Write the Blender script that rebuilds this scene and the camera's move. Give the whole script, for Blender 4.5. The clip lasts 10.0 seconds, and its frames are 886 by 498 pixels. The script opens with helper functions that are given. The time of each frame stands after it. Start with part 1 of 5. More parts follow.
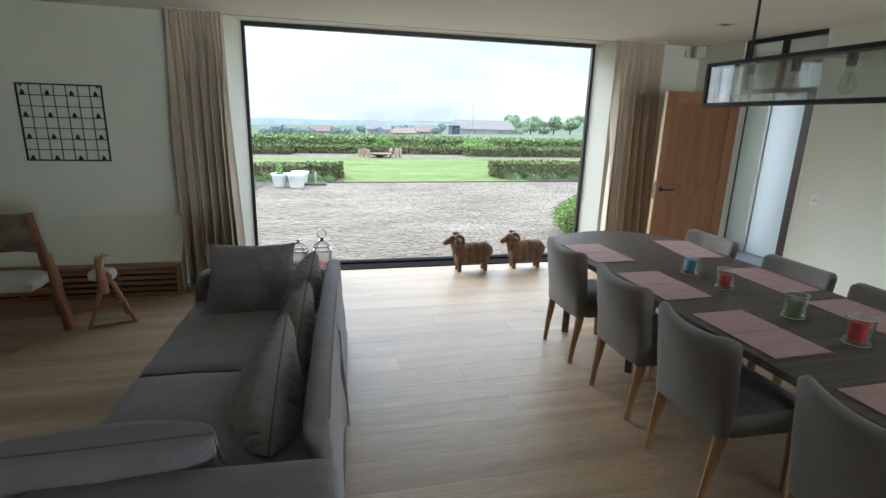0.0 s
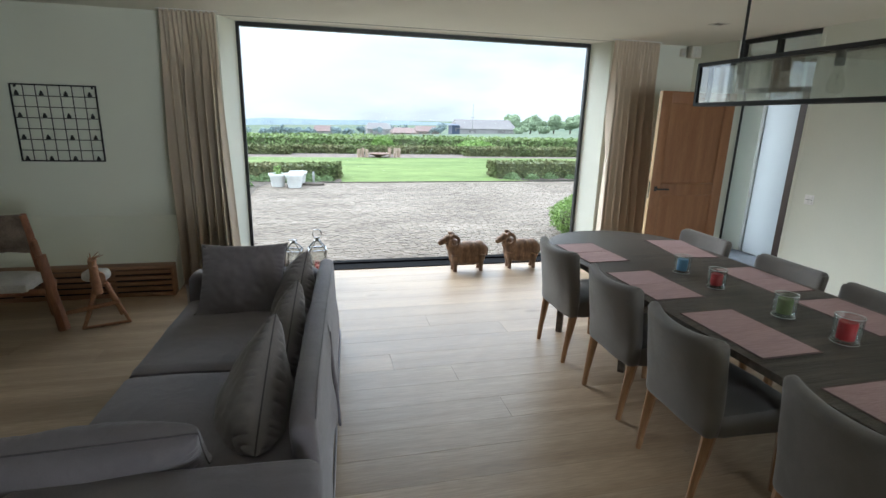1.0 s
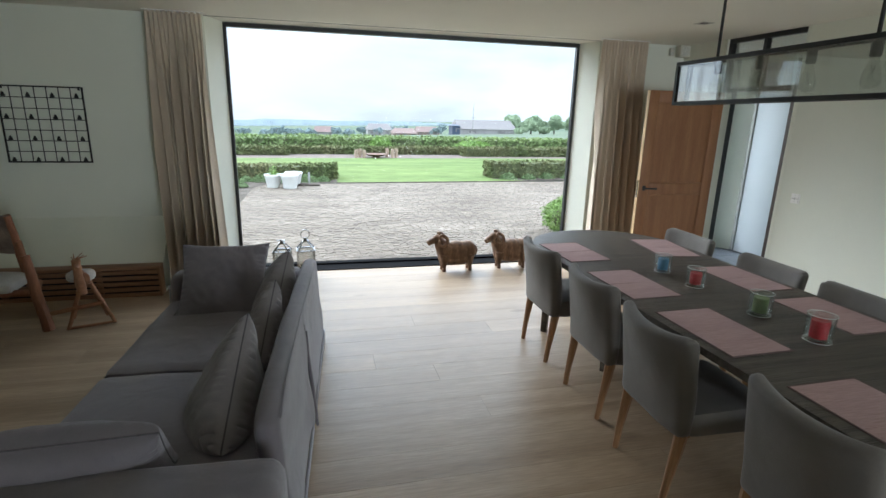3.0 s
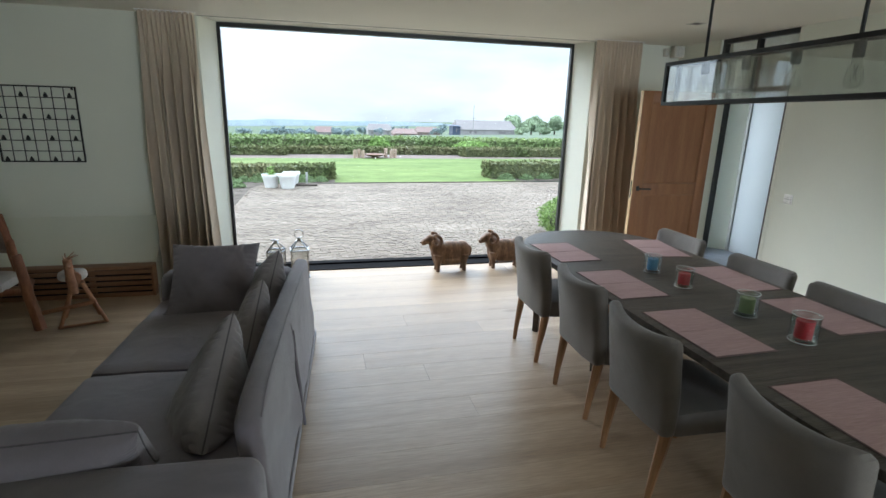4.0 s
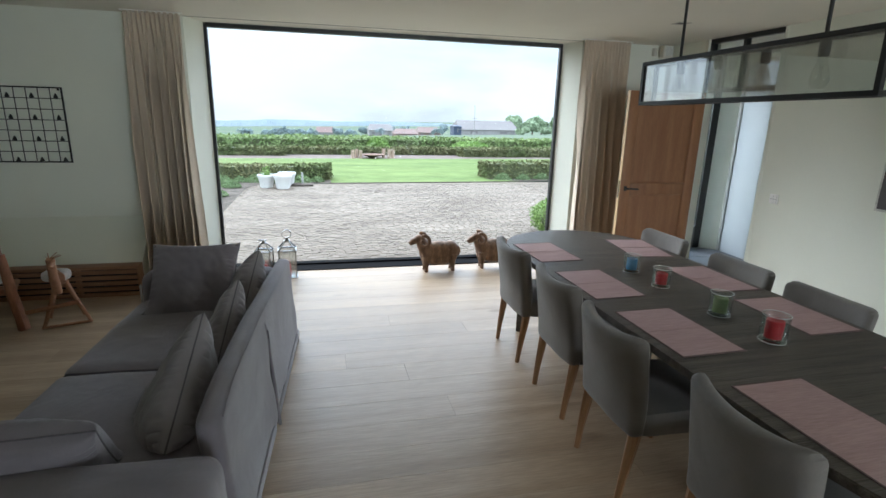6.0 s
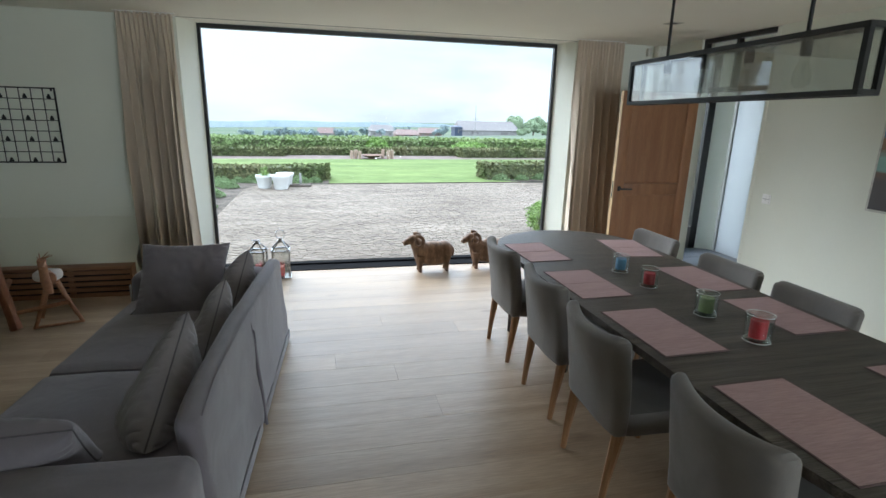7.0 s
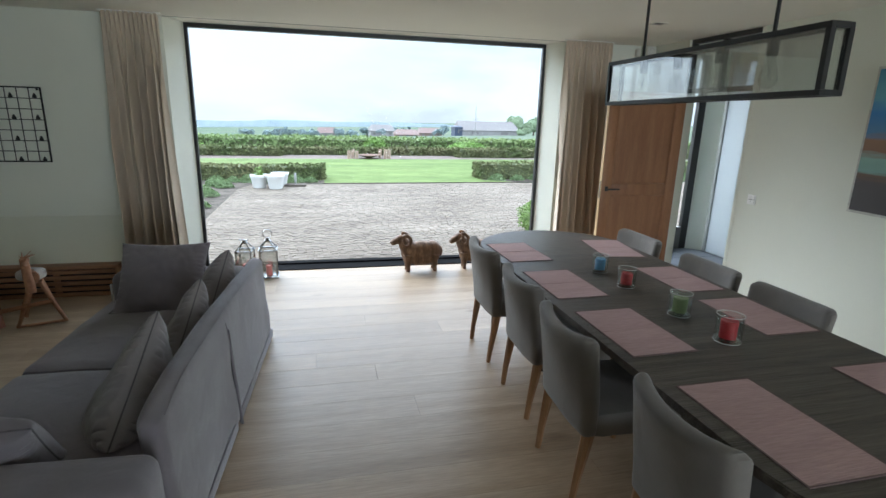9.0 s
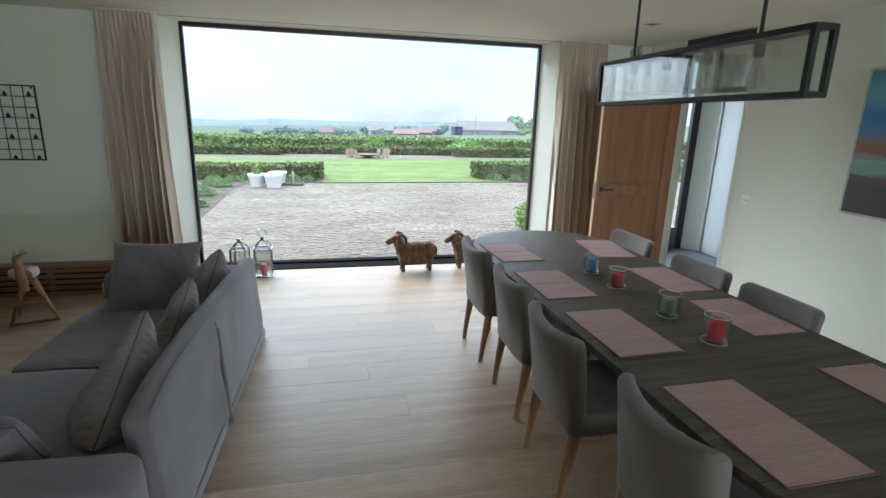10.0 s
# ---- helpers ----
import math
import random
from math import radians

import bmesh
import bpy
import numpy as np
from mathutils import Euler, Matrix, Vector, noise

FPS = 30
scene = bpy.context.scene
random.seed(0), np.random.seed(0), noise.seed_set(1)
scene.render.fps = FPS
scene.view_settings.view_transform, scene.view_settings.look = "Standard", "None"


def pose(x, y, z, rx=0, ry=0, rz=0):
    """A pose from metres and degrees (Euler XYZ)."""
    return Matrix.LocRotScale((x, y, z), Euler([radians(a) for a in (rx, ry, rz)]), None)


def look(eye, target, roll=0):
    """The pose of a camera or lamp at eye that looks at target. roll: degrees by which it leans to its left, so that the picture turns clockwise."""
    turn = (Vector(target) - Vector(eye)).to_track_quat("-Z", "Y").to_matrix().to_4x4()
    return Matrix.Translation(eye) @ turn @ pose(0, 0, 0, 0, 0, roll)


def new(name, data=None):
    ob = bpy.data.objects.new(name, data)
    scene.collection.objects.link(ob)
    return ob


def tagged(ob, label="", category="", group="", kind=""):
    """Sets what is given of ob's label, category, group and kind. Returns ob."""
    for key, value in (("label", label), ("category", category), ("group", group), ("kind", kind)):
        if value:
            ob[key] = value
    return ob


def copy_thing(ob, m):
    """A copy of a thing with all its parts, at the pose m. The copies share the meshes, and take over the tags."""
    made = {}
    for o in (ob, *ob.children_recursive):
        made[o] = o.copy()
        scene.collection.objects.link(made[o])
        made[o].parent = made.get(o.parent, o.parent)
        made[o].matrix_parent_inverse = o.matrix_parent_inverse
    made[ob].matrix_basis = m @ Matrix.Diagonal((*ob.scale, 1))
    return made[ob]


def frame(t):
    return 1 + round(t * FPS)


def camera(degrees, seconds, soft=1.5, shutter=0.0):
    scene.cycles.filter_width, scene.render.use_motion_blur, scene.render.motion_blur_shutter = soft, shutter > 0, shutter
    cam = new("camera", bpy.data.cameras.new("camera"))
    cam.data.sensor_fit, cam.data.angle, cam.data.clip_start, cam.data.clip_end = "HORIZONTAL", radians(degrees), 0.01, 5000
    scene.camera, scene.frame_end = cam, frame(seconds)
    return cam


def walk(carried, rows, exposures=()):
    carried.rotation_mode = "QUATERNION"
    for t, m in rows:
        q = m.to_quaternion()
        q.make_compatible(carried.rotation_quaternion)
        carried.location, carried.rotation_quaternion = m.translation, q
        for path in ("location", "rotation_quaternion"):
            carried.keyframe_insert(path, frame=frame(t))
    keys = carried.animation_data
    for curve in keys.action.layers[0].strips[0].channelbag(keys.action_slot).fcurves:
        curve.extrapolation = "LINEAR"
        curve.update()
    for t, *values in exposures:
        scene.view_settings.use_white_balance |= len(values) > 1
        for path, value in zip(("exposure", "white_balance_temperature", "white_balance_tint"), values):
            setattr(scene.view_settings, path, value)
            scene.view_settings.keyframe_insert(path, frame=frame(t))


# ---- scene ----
cam = camera(81.5, 10.0)
PATH = [
    (0, (0.081, -0.038, 1.72), (0.547, 1.837, 1.203), 1.8),
    (0.5, (0.101, -0.044, 1.723), (0.568, 1.83, 1.205), 1.8),
    (1, (0.132, -0.052, 1.724), (0.597, 1.823, 1.206), 1.7),
    (1.5, (0.162, -0.059, 1.722), (0.628, 1.816, 1.206), 1.7),
    (2, (0.198, -0.069, 1.722), (0.662, 1.807, 1.206), 1.6),
    (2.5, (0.229, -0.077, 1.723), (0.691, 1.8, 1.206), 1.5),
    (4, (0.329, -0.104, 1.722), (0.789, 1.773, 1.207), 1.6),
    (4.5, (0.363, -0.114, 1.726), (0.822, 1.763, 1.21), 1.6),
    (5, (0.398, -0.123, 1.722), (0.856, 1.755, 1.209), 1.7),
    (5.5, (0.432, -0.131, 1.726), (0.889, 1.746, 1.211), 1.6),
    (7, (0.549, -0.158, 1.722), (0.999, 1.722, 1.21), 1.5),
    (7.5, (0.582, -0.167, 1.724), (1.031, 1.714, 1.211), 1.5),
    (8, (0.616, -0.175, 1.724), (1.065, 1.705, 1.211), 1.5),
    (8.5, (0.648, -0.184, 1.727), (1.097, 1.697, 1.213), 1.5),
    (9, (0.681, -0.19, 1.725), (1.13, 1.69, 1.213), 1.6),
    (9.5, (0.707, -0.198, 1.726), (1.157, 1.682, 1.214), 1.7),
    (10, (0.733, -0.204, 1.729), (1.183, 1.676, 1.215), 1.8),
]
walk(cam, [(t, look(eye, target, roll)) for t, eye, target, roll in PATH], [(0, 0.56, 6100, 8), (10, 0.55, 5920, 8)])

# ---- world and sun ----
SUN_ELEV, SUN_ROT = radians(34), radians(-39)
world = bpy.data.worlds.new("sky")
scene.world = world
world.use_nodes = True
wt = world.node_tree
wt.nodes.clear()


def wnode(kind, **inputs):
    n = wt.nodes.new(kind)
    for k, v in inputs.items():
        n.inputs[k.replace("_", " ")].default_value = v
    return n


w_out = wt.nodes.new("ShaderNodeOutputWorld")
w_bg = wt.nodes.new("ShaderNodeBackground")
w_sky = wt.nodes.new("ShaderNodeTexSky")
w_sky.sky_type, w_sky.sun_disc, w_sky.sun_elevation, w_sky.sun_rotation = "NISHITA", False, SUN_ELEV, SUN_ROT
w_sky.air_density, w_sky.dust_density = 1.0, 2.0
w_gain = wt.nodes.new("ShaderNodeMix")
w_gain.data_type, w_gain.blend_type = "RGBA", "MULTIPLY"
w_gain.inputs[0].default_value = 1.0
w_gain.inputs[7].default_value = (0.085, 0.112, 0.145, 1)
w_co = wt.nodes.new("ShaderNodeTexCoord")
w_map = wt.nodes.new("ShaderNodeMapping")
w_map.inputs["Scale"].default_value = (1.0, 1.0, 3.2)
w_noise = wnode("ShaderNodeTexNoise", Scale=3.6, Detail=6.0, Roughness=0.5)
w_ramp = wt.nodes.new("ShaderNodeValToRGB")
w_ramp.color_ramp.elements[0].position, w_ramp.color_ramp.elements[1].position = 0.36, 0.60
w_ramp.color_ramp.elements[0].color, w_ramp.color_ramp.elements[1].color = (0.5, 0.5, 0.5, 1), (1, 1, 1, 1)
w_sep = wt.nodes.new("ShaderNodeSeparateXYZ")
w_lift = wt.nodes.new("ShaderNodeMapRange")
w_lift.inputs[1].default_value, w_lift.inputs[2].default_value = 0.12, 0.36
w_lift.inputs[3].default_value, w_lift.inputs[4].default_value = 0.84, 4.2
w_cloud = wt.nodes.new("ShaderNodeMix")
w_cloud.data_type, w_cloud.blend_type = "RGBA", "MULTIPLY"
w_cloud.inputs[0].default_value = 1.0
w_cloud.inputs[6].default_value = (0.89, 0.98, 1.10, 1)
w_mix = wt.nodes.new("ShaderNodeMix")
w_mix.data_type = "RGBA"
wl = wt.links.new
wl(w_co.outputs["Generated"], w_map.inputs["Vector"])
wl(w_map.outputs[0], w_noise.inputs["Vector"])
wl(w_noise.outputs[0], w_ramp.inputs[0])
wl(w_co.outputs["Generated"], w_sep.inputs[0])
wl(w_sep.outputs["Z"], w_lift.inputs[0])
wl(w_lift.outputs[0], w_cloud.inputs[7])
wl(w_sky.outputs[0], w_gain.inputs[6])
wl(w_gain.outputs[2], w_mix.inputs[6])
wl(w_cloud.outputs[2], w_mix.inputs[7])
wl(w_ramp.outputs[0], w_mix.inputs[0])
wl(w_mix.outputs[2], w_bg.inputs[0])
wl(w_bg.outputs[0], w_out.inputs[0])
w_bg.inputs[1].default_value = 1.0

sun = new("sun", bpy.data.lights.new("sun", "SUN"))
sun.data.energy, sun.data.angle, sun.data.color = 3.1, radians(50), (1.0, 0.98, 0.95)
sun.rotation_euler = Vector((math.sin(SUN_ROT) * math.cos(SUN_ELEV), math.cos(SUN_ROT) * math.cos(SUN_ELEV), math.sin(SUN_ELEV))).to_track_quat("Z", "Y").to_euler()
# fill lamp added in an unseen opening behind, to brighten the room
fill_lamp = new("south_fill", bpy.data.lights.new("south_fill", "AREA"))
fill_lamp.data.shape, fill_lamp.data.size, fill_lamp.data.size_y, fill_lamp.data.energy, fill_lamp.data.color = "RECTANGLE", 2.0, 2.3, 132.0, (0.92, 0.98, 1.0)
fill_lamp.matrix_basis = look((3.2, -6.58, 1.24), (3.2, 0.0, 1.24))

# ---- materials ----


def material(name, c1, c2, scale=6.0, rough=0.6, metal=0.0, bump=0.0, bscale=60.0, stretch=(1, 1, 1), vary=0.0, island=0.0,
             fine=0.25, detail=5.0, sheen=0.0, spec=0.5, rvar=0.1, wrinkle=0.0, knots=0.0):
    """Two colours mixed by a broad noise, a fine grain over it, bump from the fine one; vary: spread of tone from piece to piece."""
    m = bpy.data.materials.new(name)
    m.use_nodes = True
    t = m.node_tree
    b = t.nodes["Principled BSDF"]
    link = t.links.new
    co = t.nodes.new("ShaderNodeTexCoord")
    vec = co.outputs["Object"]
    rnd = None
    if vary:
        info = t.nodes.new("ShaderNodeObjectInfo")
        rnd = info.outputs["Random"]
        add = t.nodes.new("ShaderNodeVectorMath")
        add.operation = "MULTIPLY_ADD"
        link(rnd, add.inputs[0])
        add.inputs[1].default_value = (37, 53, 71)
        link(vec, add.inputs[2])
        vec = add.outputs[0]
    elif island:
        geo = t.nodes.new("ShaderNodeNewGeometry")
        rnd = geo.outputs["Random Per Island"]
    mp = t.nodes.new("ShaderNodeMapping")
    mp.inputs["Scale"].default_value = stretch
    link(vec, mp.inputs["Vector"])
    n1 = t.nodes.new("ShaderNodeTexNoise")
    n1.inputs["Scale"].default_value, n1.inputs["Detail"].default_value = scale, detail
    n2 = t.nodes.new("ShaderNodeTexNoise")
    n2.inputs["Scale"].default_value, n2.inputs["Detail"].default_value = bscale, 4.0
    link(mp.outputs[0], n1.inputs["Vector"])
    link(mp.outputs[0], n2.inputs["Vector"])
    ramp = t.nodes.new("ShaderNodeMapRange")
    ramp.inputs[1].default_value, ramp.inputs[2].default_value = 0.3, 0.7
    link(n1.outputs[0], ramp.inputs[0])
    mix = t.nodes.new("ShaderNodeMix")
    mix.data_type = "RGBA"
    mix.inputs[6].default_value, mix.inputs[7].default_value = (*c1, 1), (*c2, 1)
    link(ramp.outputs[0], mix.inputs[0])
    hsv = t.nodes.new("ShaderNodeHueSaturation")
    colour = mix.outputs[2]
    if knots:
        vo = t.nodes.new("ShaderNodeTexVoronoi")
        vo.inputs["Scale"].default_value = 2.1
        wob = t.nodes.new("ShaderNodeMapping")
        wob.inputs["Scale"].default_value = (0.55, 1.3, 1.0)
        link(vec, wob.inputs["Vector"])
        link(wob.outputs[0], vo.inputs["Vector"])
        kr = t.nodes.new("ShaderNodeMapRange")
        kr.inputs[1].default_value, kr.inputs[2].default_value = 0.02, 0.13
        kr.inputs[3].default_value, kr.inputs[4].default_value = knots, 0.0
        link(vo.outputs["Distance"], kr.inputs[0])
        gate = t.nodes.new("ShaderNodeMath")
        gate.operation = "MULTIPLY"
        link(kr.outputs[0], gate.inputs[0])
        link(n1.outputs[0], gate.inputs[1])
        km = t.nodes.new("ShaderNodeMix")
        km.data_type = "RGBA"
        km.inputs[7].default_value = (c1[0] * 0.32, c1[1] * 0.25, c1[2] * 0.2, 1)
        link(gate.outputs[0], km.inputs[0])
        link(colour, km.inputs[6])
        colour = km.outputs[2]
    link(colour, hsv.inputs["Color"])
    g = t.nodes.new("ShaderNodeMapRange")
    g.inputs[1].default_value, g.inputs[2].default_value = 0.25, 0.75
    g.inputs[3].default_value, g.inputs[4].default_value = 1 - fine, 1 + fine
    link(n2.outputs[0], g.inputs[0])
    value = g.outputs[0]
    if rnd is not None:
        k = t.nodes.new("ShaderNodeMapRange")
        spread = vary or island
        k.inputs[3].default_value, k.inputs[4].default_value = 1 - spread, 1 + spread
        link(rnd, k.inputs[0])
        mul = t.nodes.new("ShaderNodeMath")
        mul.operation = "MULTIPLY"
        link(value, mul.inputs[0])
        link(k.outputs[0], mul.inputs[1])
        value = mul.outputs[0]
    link(value, hsv.inputs["Value"])
    link(hsv.outputs[0], b.inputs["Base Color"])
    rr = t.nodes.new("ShaderNodeMapRange")
    rr.inputs[3].default_value, rr.inputs[4].default_value = max(0.02, rough - rvar), min(1, rough + rvar)
    link(n1.outputs[0], rr.inputs[0])
    link(rr.outputs[0], b.inputs["Roughness"])
    b.inputs["Metallic"].default_value = metal
    b.inputs["Specular IOR Level"].default_value = spec
    if sheen:
        b.inputs["Sheen Weight"].default_value = sheen
    if bump:
        bp = t.nodes.new("ShaderNodeBump")
        bp.inputs["Strength"].default_value, bp.inputs["Distance"].default_value = bump, 0.004
        link(n2.outputs[0], bp.inputs["Height"])
        link(bp.outputs[0], b.inputs["Normal"])
        if wrinkle:
            n3 = t.nodes.new("ShaderNodeTexNoise")
            n3.inputs["Scale"].default_value, n3.inputs["Detail"].default_value, n3.inputs["Distortion"].default_value = 7.0, 3.0, 1.2
            link(mp.outputs[0], n3.inputs["Vector"])
            b3 = t.nodes.new("ShaderNodeBump")
            b3.inputs["Strength"].default_value, b3.inputs["Distance"].default_value = wrinkle, 0.03
            link(n3.outputs[0], b3.inputs["Height"])
            link(b3.outputs[0], bp.inputs["Normal"])
    return m


def glass_material(name, tint=(1, 1, 1), gloss=0.04, rough=0.0):
    """A thin pane: clear, with a faint mirror that grows at grazing sight."""
    m = bpy.data.materials.new(name)
    m.use_nodes = True
    t = m.node_tree
    t.nodes.clear()
    out = t.nodes.new("ShaderNodeOutputMaterial")
    mix = t.nodes.new("ShaderNodeMixShader")
    clear = t.nodes.new("ShaderNodeBsdfTransparent")
    shine = t.nodes.new("ShaderNodeBsdfGlossy")
    facing = t.nodes.new("ShaderNodeLayerWeight")
    facing.inputs["Blend"].default_value = 0.5
    power = t.nodes.new("ShaderNodeMath")
    power.operation, power.inputs[1].default_value = "POWER", 4.0
    fr = t.nodes.new("ShaderNodeMapRange")
    fr.inputs[3].default_value, fr.inputs[4].default_value = gloss, 0.9
    t.links.new(facing.outputs["Facing"], power.inputs[0])
    t.links.new(power.outputs[0], fr.inputs[0])
    clear.inputs[0].default_value = (*tint, 1)
    shine.inputs["Roughness"].default_value = rough
    t.links.new(fr.outputs[0], mix.inputs[0])
    t.links.new(clear.outputs[0], mix.inputs[1])
    t.links.new(shine.outputs[0], mix.inputs[2])
    t.links.new(mix.outputs[0], out.inputs[0])
    return m


M_WALL = material("wall_paint", (0.752, 0.775, 0.69), (0.79, 0.815, 0.725), 1.3, 0.75, bump=0.12, bscale=180, fine=0.03)
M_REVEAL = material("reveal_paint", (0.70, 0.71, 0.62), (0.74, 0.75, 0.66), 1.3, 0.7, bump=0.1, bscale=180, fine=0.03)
M_CEIL = material("ceiling_paint", (0.80, 0.795, 0.72), (0.84, 0.835, 0.76), 1.1, 0.85, bump=0.08, bscale=150, fine=0.02)
M_OAK = material("oiled_oak", (0.295, 0.210, 0.134), (0.435, 0.330, 0.226), 1.3, 0.42, bump=0.10, bscale=30, stretch=(0.3, 4.5, 4.5), vary=0.11, fine=0.19, knots=1.2, spec=0.46)
M_JOINT = material("floor_gap", (0.25, 0.185, 0.13), (0.30, 0.23, 0.165), 20, 0.9)
M_BENCH = material("bench_oak", (0.24, 0.125, 0.07), (0.33, 0.185, 0.105), 3, 0.55, bump=0.2, bscale=40, stretch=(0.4, 5, 5), vary=0.1, fine=0.15)
M_DOOR = material("door_oak", (0.225, 0.10, 0.046), (0.31, 0.148, 0.070), 3, 0.45, bump=0.15, bscale=40, stretch=(5, 5, 0.5), vary=0.06, fine=0.14)
M_DOOR_EDGE = material("door_edge_oak", (0.55, 0.38, 0.20), (0.62, 0.45, 0.26), 3, 0.5, bump=0.1, bscale=40, stretch=(5, 5, 0.5), fine=0.1)
M_STEEL = material("black_steel", (0.012, 0.012, 0.013), (0.02, 0.02, 0.021), 8, 0.42, bump=0.05, bscale=200, fine=0.1)
M_GREYSTEEL = material("grey_steel", (0.16, 0.155, 0.15), (0.20, 0.19, 0.18), 8, 0.45, metal=0.6, fine=0.05)
M_PALEMETAL = material("pale_grey_metal", (0.34, 0.34, 0.33), (0.40, 0.40, 0.39), 8, 0.45, fine=0.05)
M_BRONZE = material("bronze_frame", (0.036, 0.025, 0.021), (0.048, 0.034, 0.028), 6, 0.6, fine=0.08, spec=0.2)
M_CURTAIN = material("linen_curtain", (0.55, 0.47, 0.375), (0.65, 0.56, 0.455), 5, 0.9, bump=0.35, bscale=320, stretch=(1, 1, 0.25), fine=0.12, sheen=0.05)
M_SOFA = material("grey_cotton", (0.155, 0.138, 0.156), (0.192, 0.173, 0.192), 5, 0.92, bump=0.4, bscale=420, fine=0.12, sheen=0.3, wrinkle=0.2)
# the sofa's cotton made paler, painting the window light on the cushions
M_CUSHION_LIT = material("lit_cushion_cotton", (0.205, 0.186, 0.194), (0.248, 0.227, 0.235), 6, 0.92, bump=0.4, bscale=420, fine=0.12, sheen=0.3, wrinkle=0.22)
# cloth darkened to paint the shade along seams and in the pleat
M_CREASE_SHADE = material("crease_shade", (0.095, 0.086, 0.095), (0.12, 0.11, 0.12), 20, 0.9)
M_CHAIR = material("chair_fabric", (0.145, 0.132, 0.12), (0.175, 0.16, 0.146), 7, 0.8, bump=0.3, bscale=380, fine=0.1, sheen=0.25, wrinkle=0.12)
M_LEG = material("chair_leg_wood", (0.27, 0.135, 0.06), (0.36, 0.20, 0.10), 4, 0.4, bump=0.1, bscale=40, stretch=(5, 5, 0.6), vary=0.08, fine=0.12)
M_TABLE = material("dark_table_wood", (0.050, 0.042, 0.033), (0.135, 0.116, 0.096), 3.2, 0.48, bump=0.9, bscale=22, stretch=(0.35, 9, 9), fine=0.35, rvar=0.12, spec=0.38)
M_MAT = material("woven_pink", (0.46, 0.312, 0.305), (0.51, 0.35, 0.345), 6, 0.85, bump=1.0, bscale=150, stretch=(0.12, 1.6, 1), fine=0.16)
M_MAT_EDGE = material("mat_edge", (0.15, 0.10, 0.10), (0.19, 0.13, 0.13), 12, 0.9)
M_RAM = material("carved_wood", (0.10, 0.056, 0.032), (0.27, 0.16, 0.095), 11, 0.6, bump=0.9, bscale=46, stretch=(2.2, 2.2, 0.5), fine=0.3)
M_LOG = material("peeled_log", (0.23, 0.09, 0.045), (0.32, 0.14, 0.07), 6, 0.55, bump=0.4, bscale=30, stretch=(3, 3, 0.7), fine=0.2, vary=0.08)
M_TWIG = material("pale_pole", (0.29, 0.135, 0.07), (0.40, 0.205, 0.11), 7, 0.6, bump=0.4, bscale=40, fine=0.2)
M_HIDE = material("brown_hide", (0.10, 0.07, 0.05), (0.24, 0.18, 0.14), 9, 0.95, bump=0.8, bscale=120, fine=0.3, sheen=0.3)
M_FLEECE = material("white_hide", (0.44, 0.42, 0.39), (0.56, 0.54, 0.51), 7, 0.95, bump=0.9, bscale=90, fine=0.15, sheen=0.3)
M_CHROME = material("polished_steel", (0.27, 0.27, 0.27), (0.34, 0.34, 0.34), 4, 0.2, metal=1.0, fine=0.05, rvar=0.06)
M_RED = material("red_wax", (0.52, 0.02, 0.035), (0.60, 0.04, 0.05), 8, 0.4, fine=0.06)
M_BLUE = material("blue_wax", (0.10, 0.30, 0.55), (0.15, 0.38, 0.62), 8, 0.4, fine=0.06)
M_GREEN = material("green_wax", (0.24, 0.32, 0.14), (0.29, 0.37, 0.18), 8, 0.4, fine=0.06)
M_SILL = material("matt_black_steel", (0.008, 0.008, 0.009), (0.013, 0.013, 0.014), 8, 0.8, bump=0.05, bscale=200, fine=0.1, spec=0.02)
M_WICK = material("wick", (0.03, 0.03, 0.03), (0.05, 0.05, 0.05), 20, 0.9)
# opaque white for rings that paint the glints of clear glass edges
M_GLINT = material("painted_glint", (0.7, 0.72, 0.71), (0.76, 0.78, 0.77), 4, 0.12, fine=0.02, rvar=0.04)
M_WHITE = material("white_plastic", (0.91, 0.91, 0.89), (0.93, 0.93, 0.91), 4, 0.4, fine=0.02)
M_CREAM = material("cream_plastic", (0.60, 0.585, 0.51), (0.64, 0.62, 0.545), 4, 0.5, fine=0.02)
M_GREYPLASTIC = material("grey_plastic", (0.22, 0.22, 0.21), (0.27, 0.27, 0.26), 4, 0.5, fine=0.04)
M_PANEL = material("pale_blue_panel", (0.44, 0.49, 0.525), (0.48, 0.53, 0.56), 1.2, 0.5, fine=0.02)
M_SLATE = material("blue_stone", (0.10, 0.115, 0.14), (0.15, 0.165, 0.19), 5, 0.35, bump=0.15, bscale=50, fine=0.12, vary=0.1)
M_GLASS = glass_material("window_glass", (0.985, 0.995, 0.99), 0.001)
M_LAMPGLASS = glass_material("lamp_glass", (0.97, 0.985, 0.98), 0.19)
M_BULB = glass_material("bulb_glass", (0.95, 0.955, 0.93), 0.10)
M_JAR = glass_material("jar_glass", (0.955, 0.985, 0.98), 0.12)
M_POT = material("white_pot", (0.50, 0.50, 0.48), (0.56, 0.56, 0.54), 5, 0.5, fine=0.04)
M_COBBLE = material("cobble_stone", (0.145, 0.119, 0.096), (0.195, 0.164, 0.134), 7, 0.8, bump=0.5, bscale=55, fine=0.2, vary=0.16, spec=0.15)
M_COBBLE_FAR = material("cobble_stone_far", (0.128, 0.105, 0.083), (0.205, 0.173, 0.143), 0.9, 0.8, bump=0.5, bscale=55, stretch=(0.5, 1.6, 1), fine=0.2, island=0.20, spec=0.15)
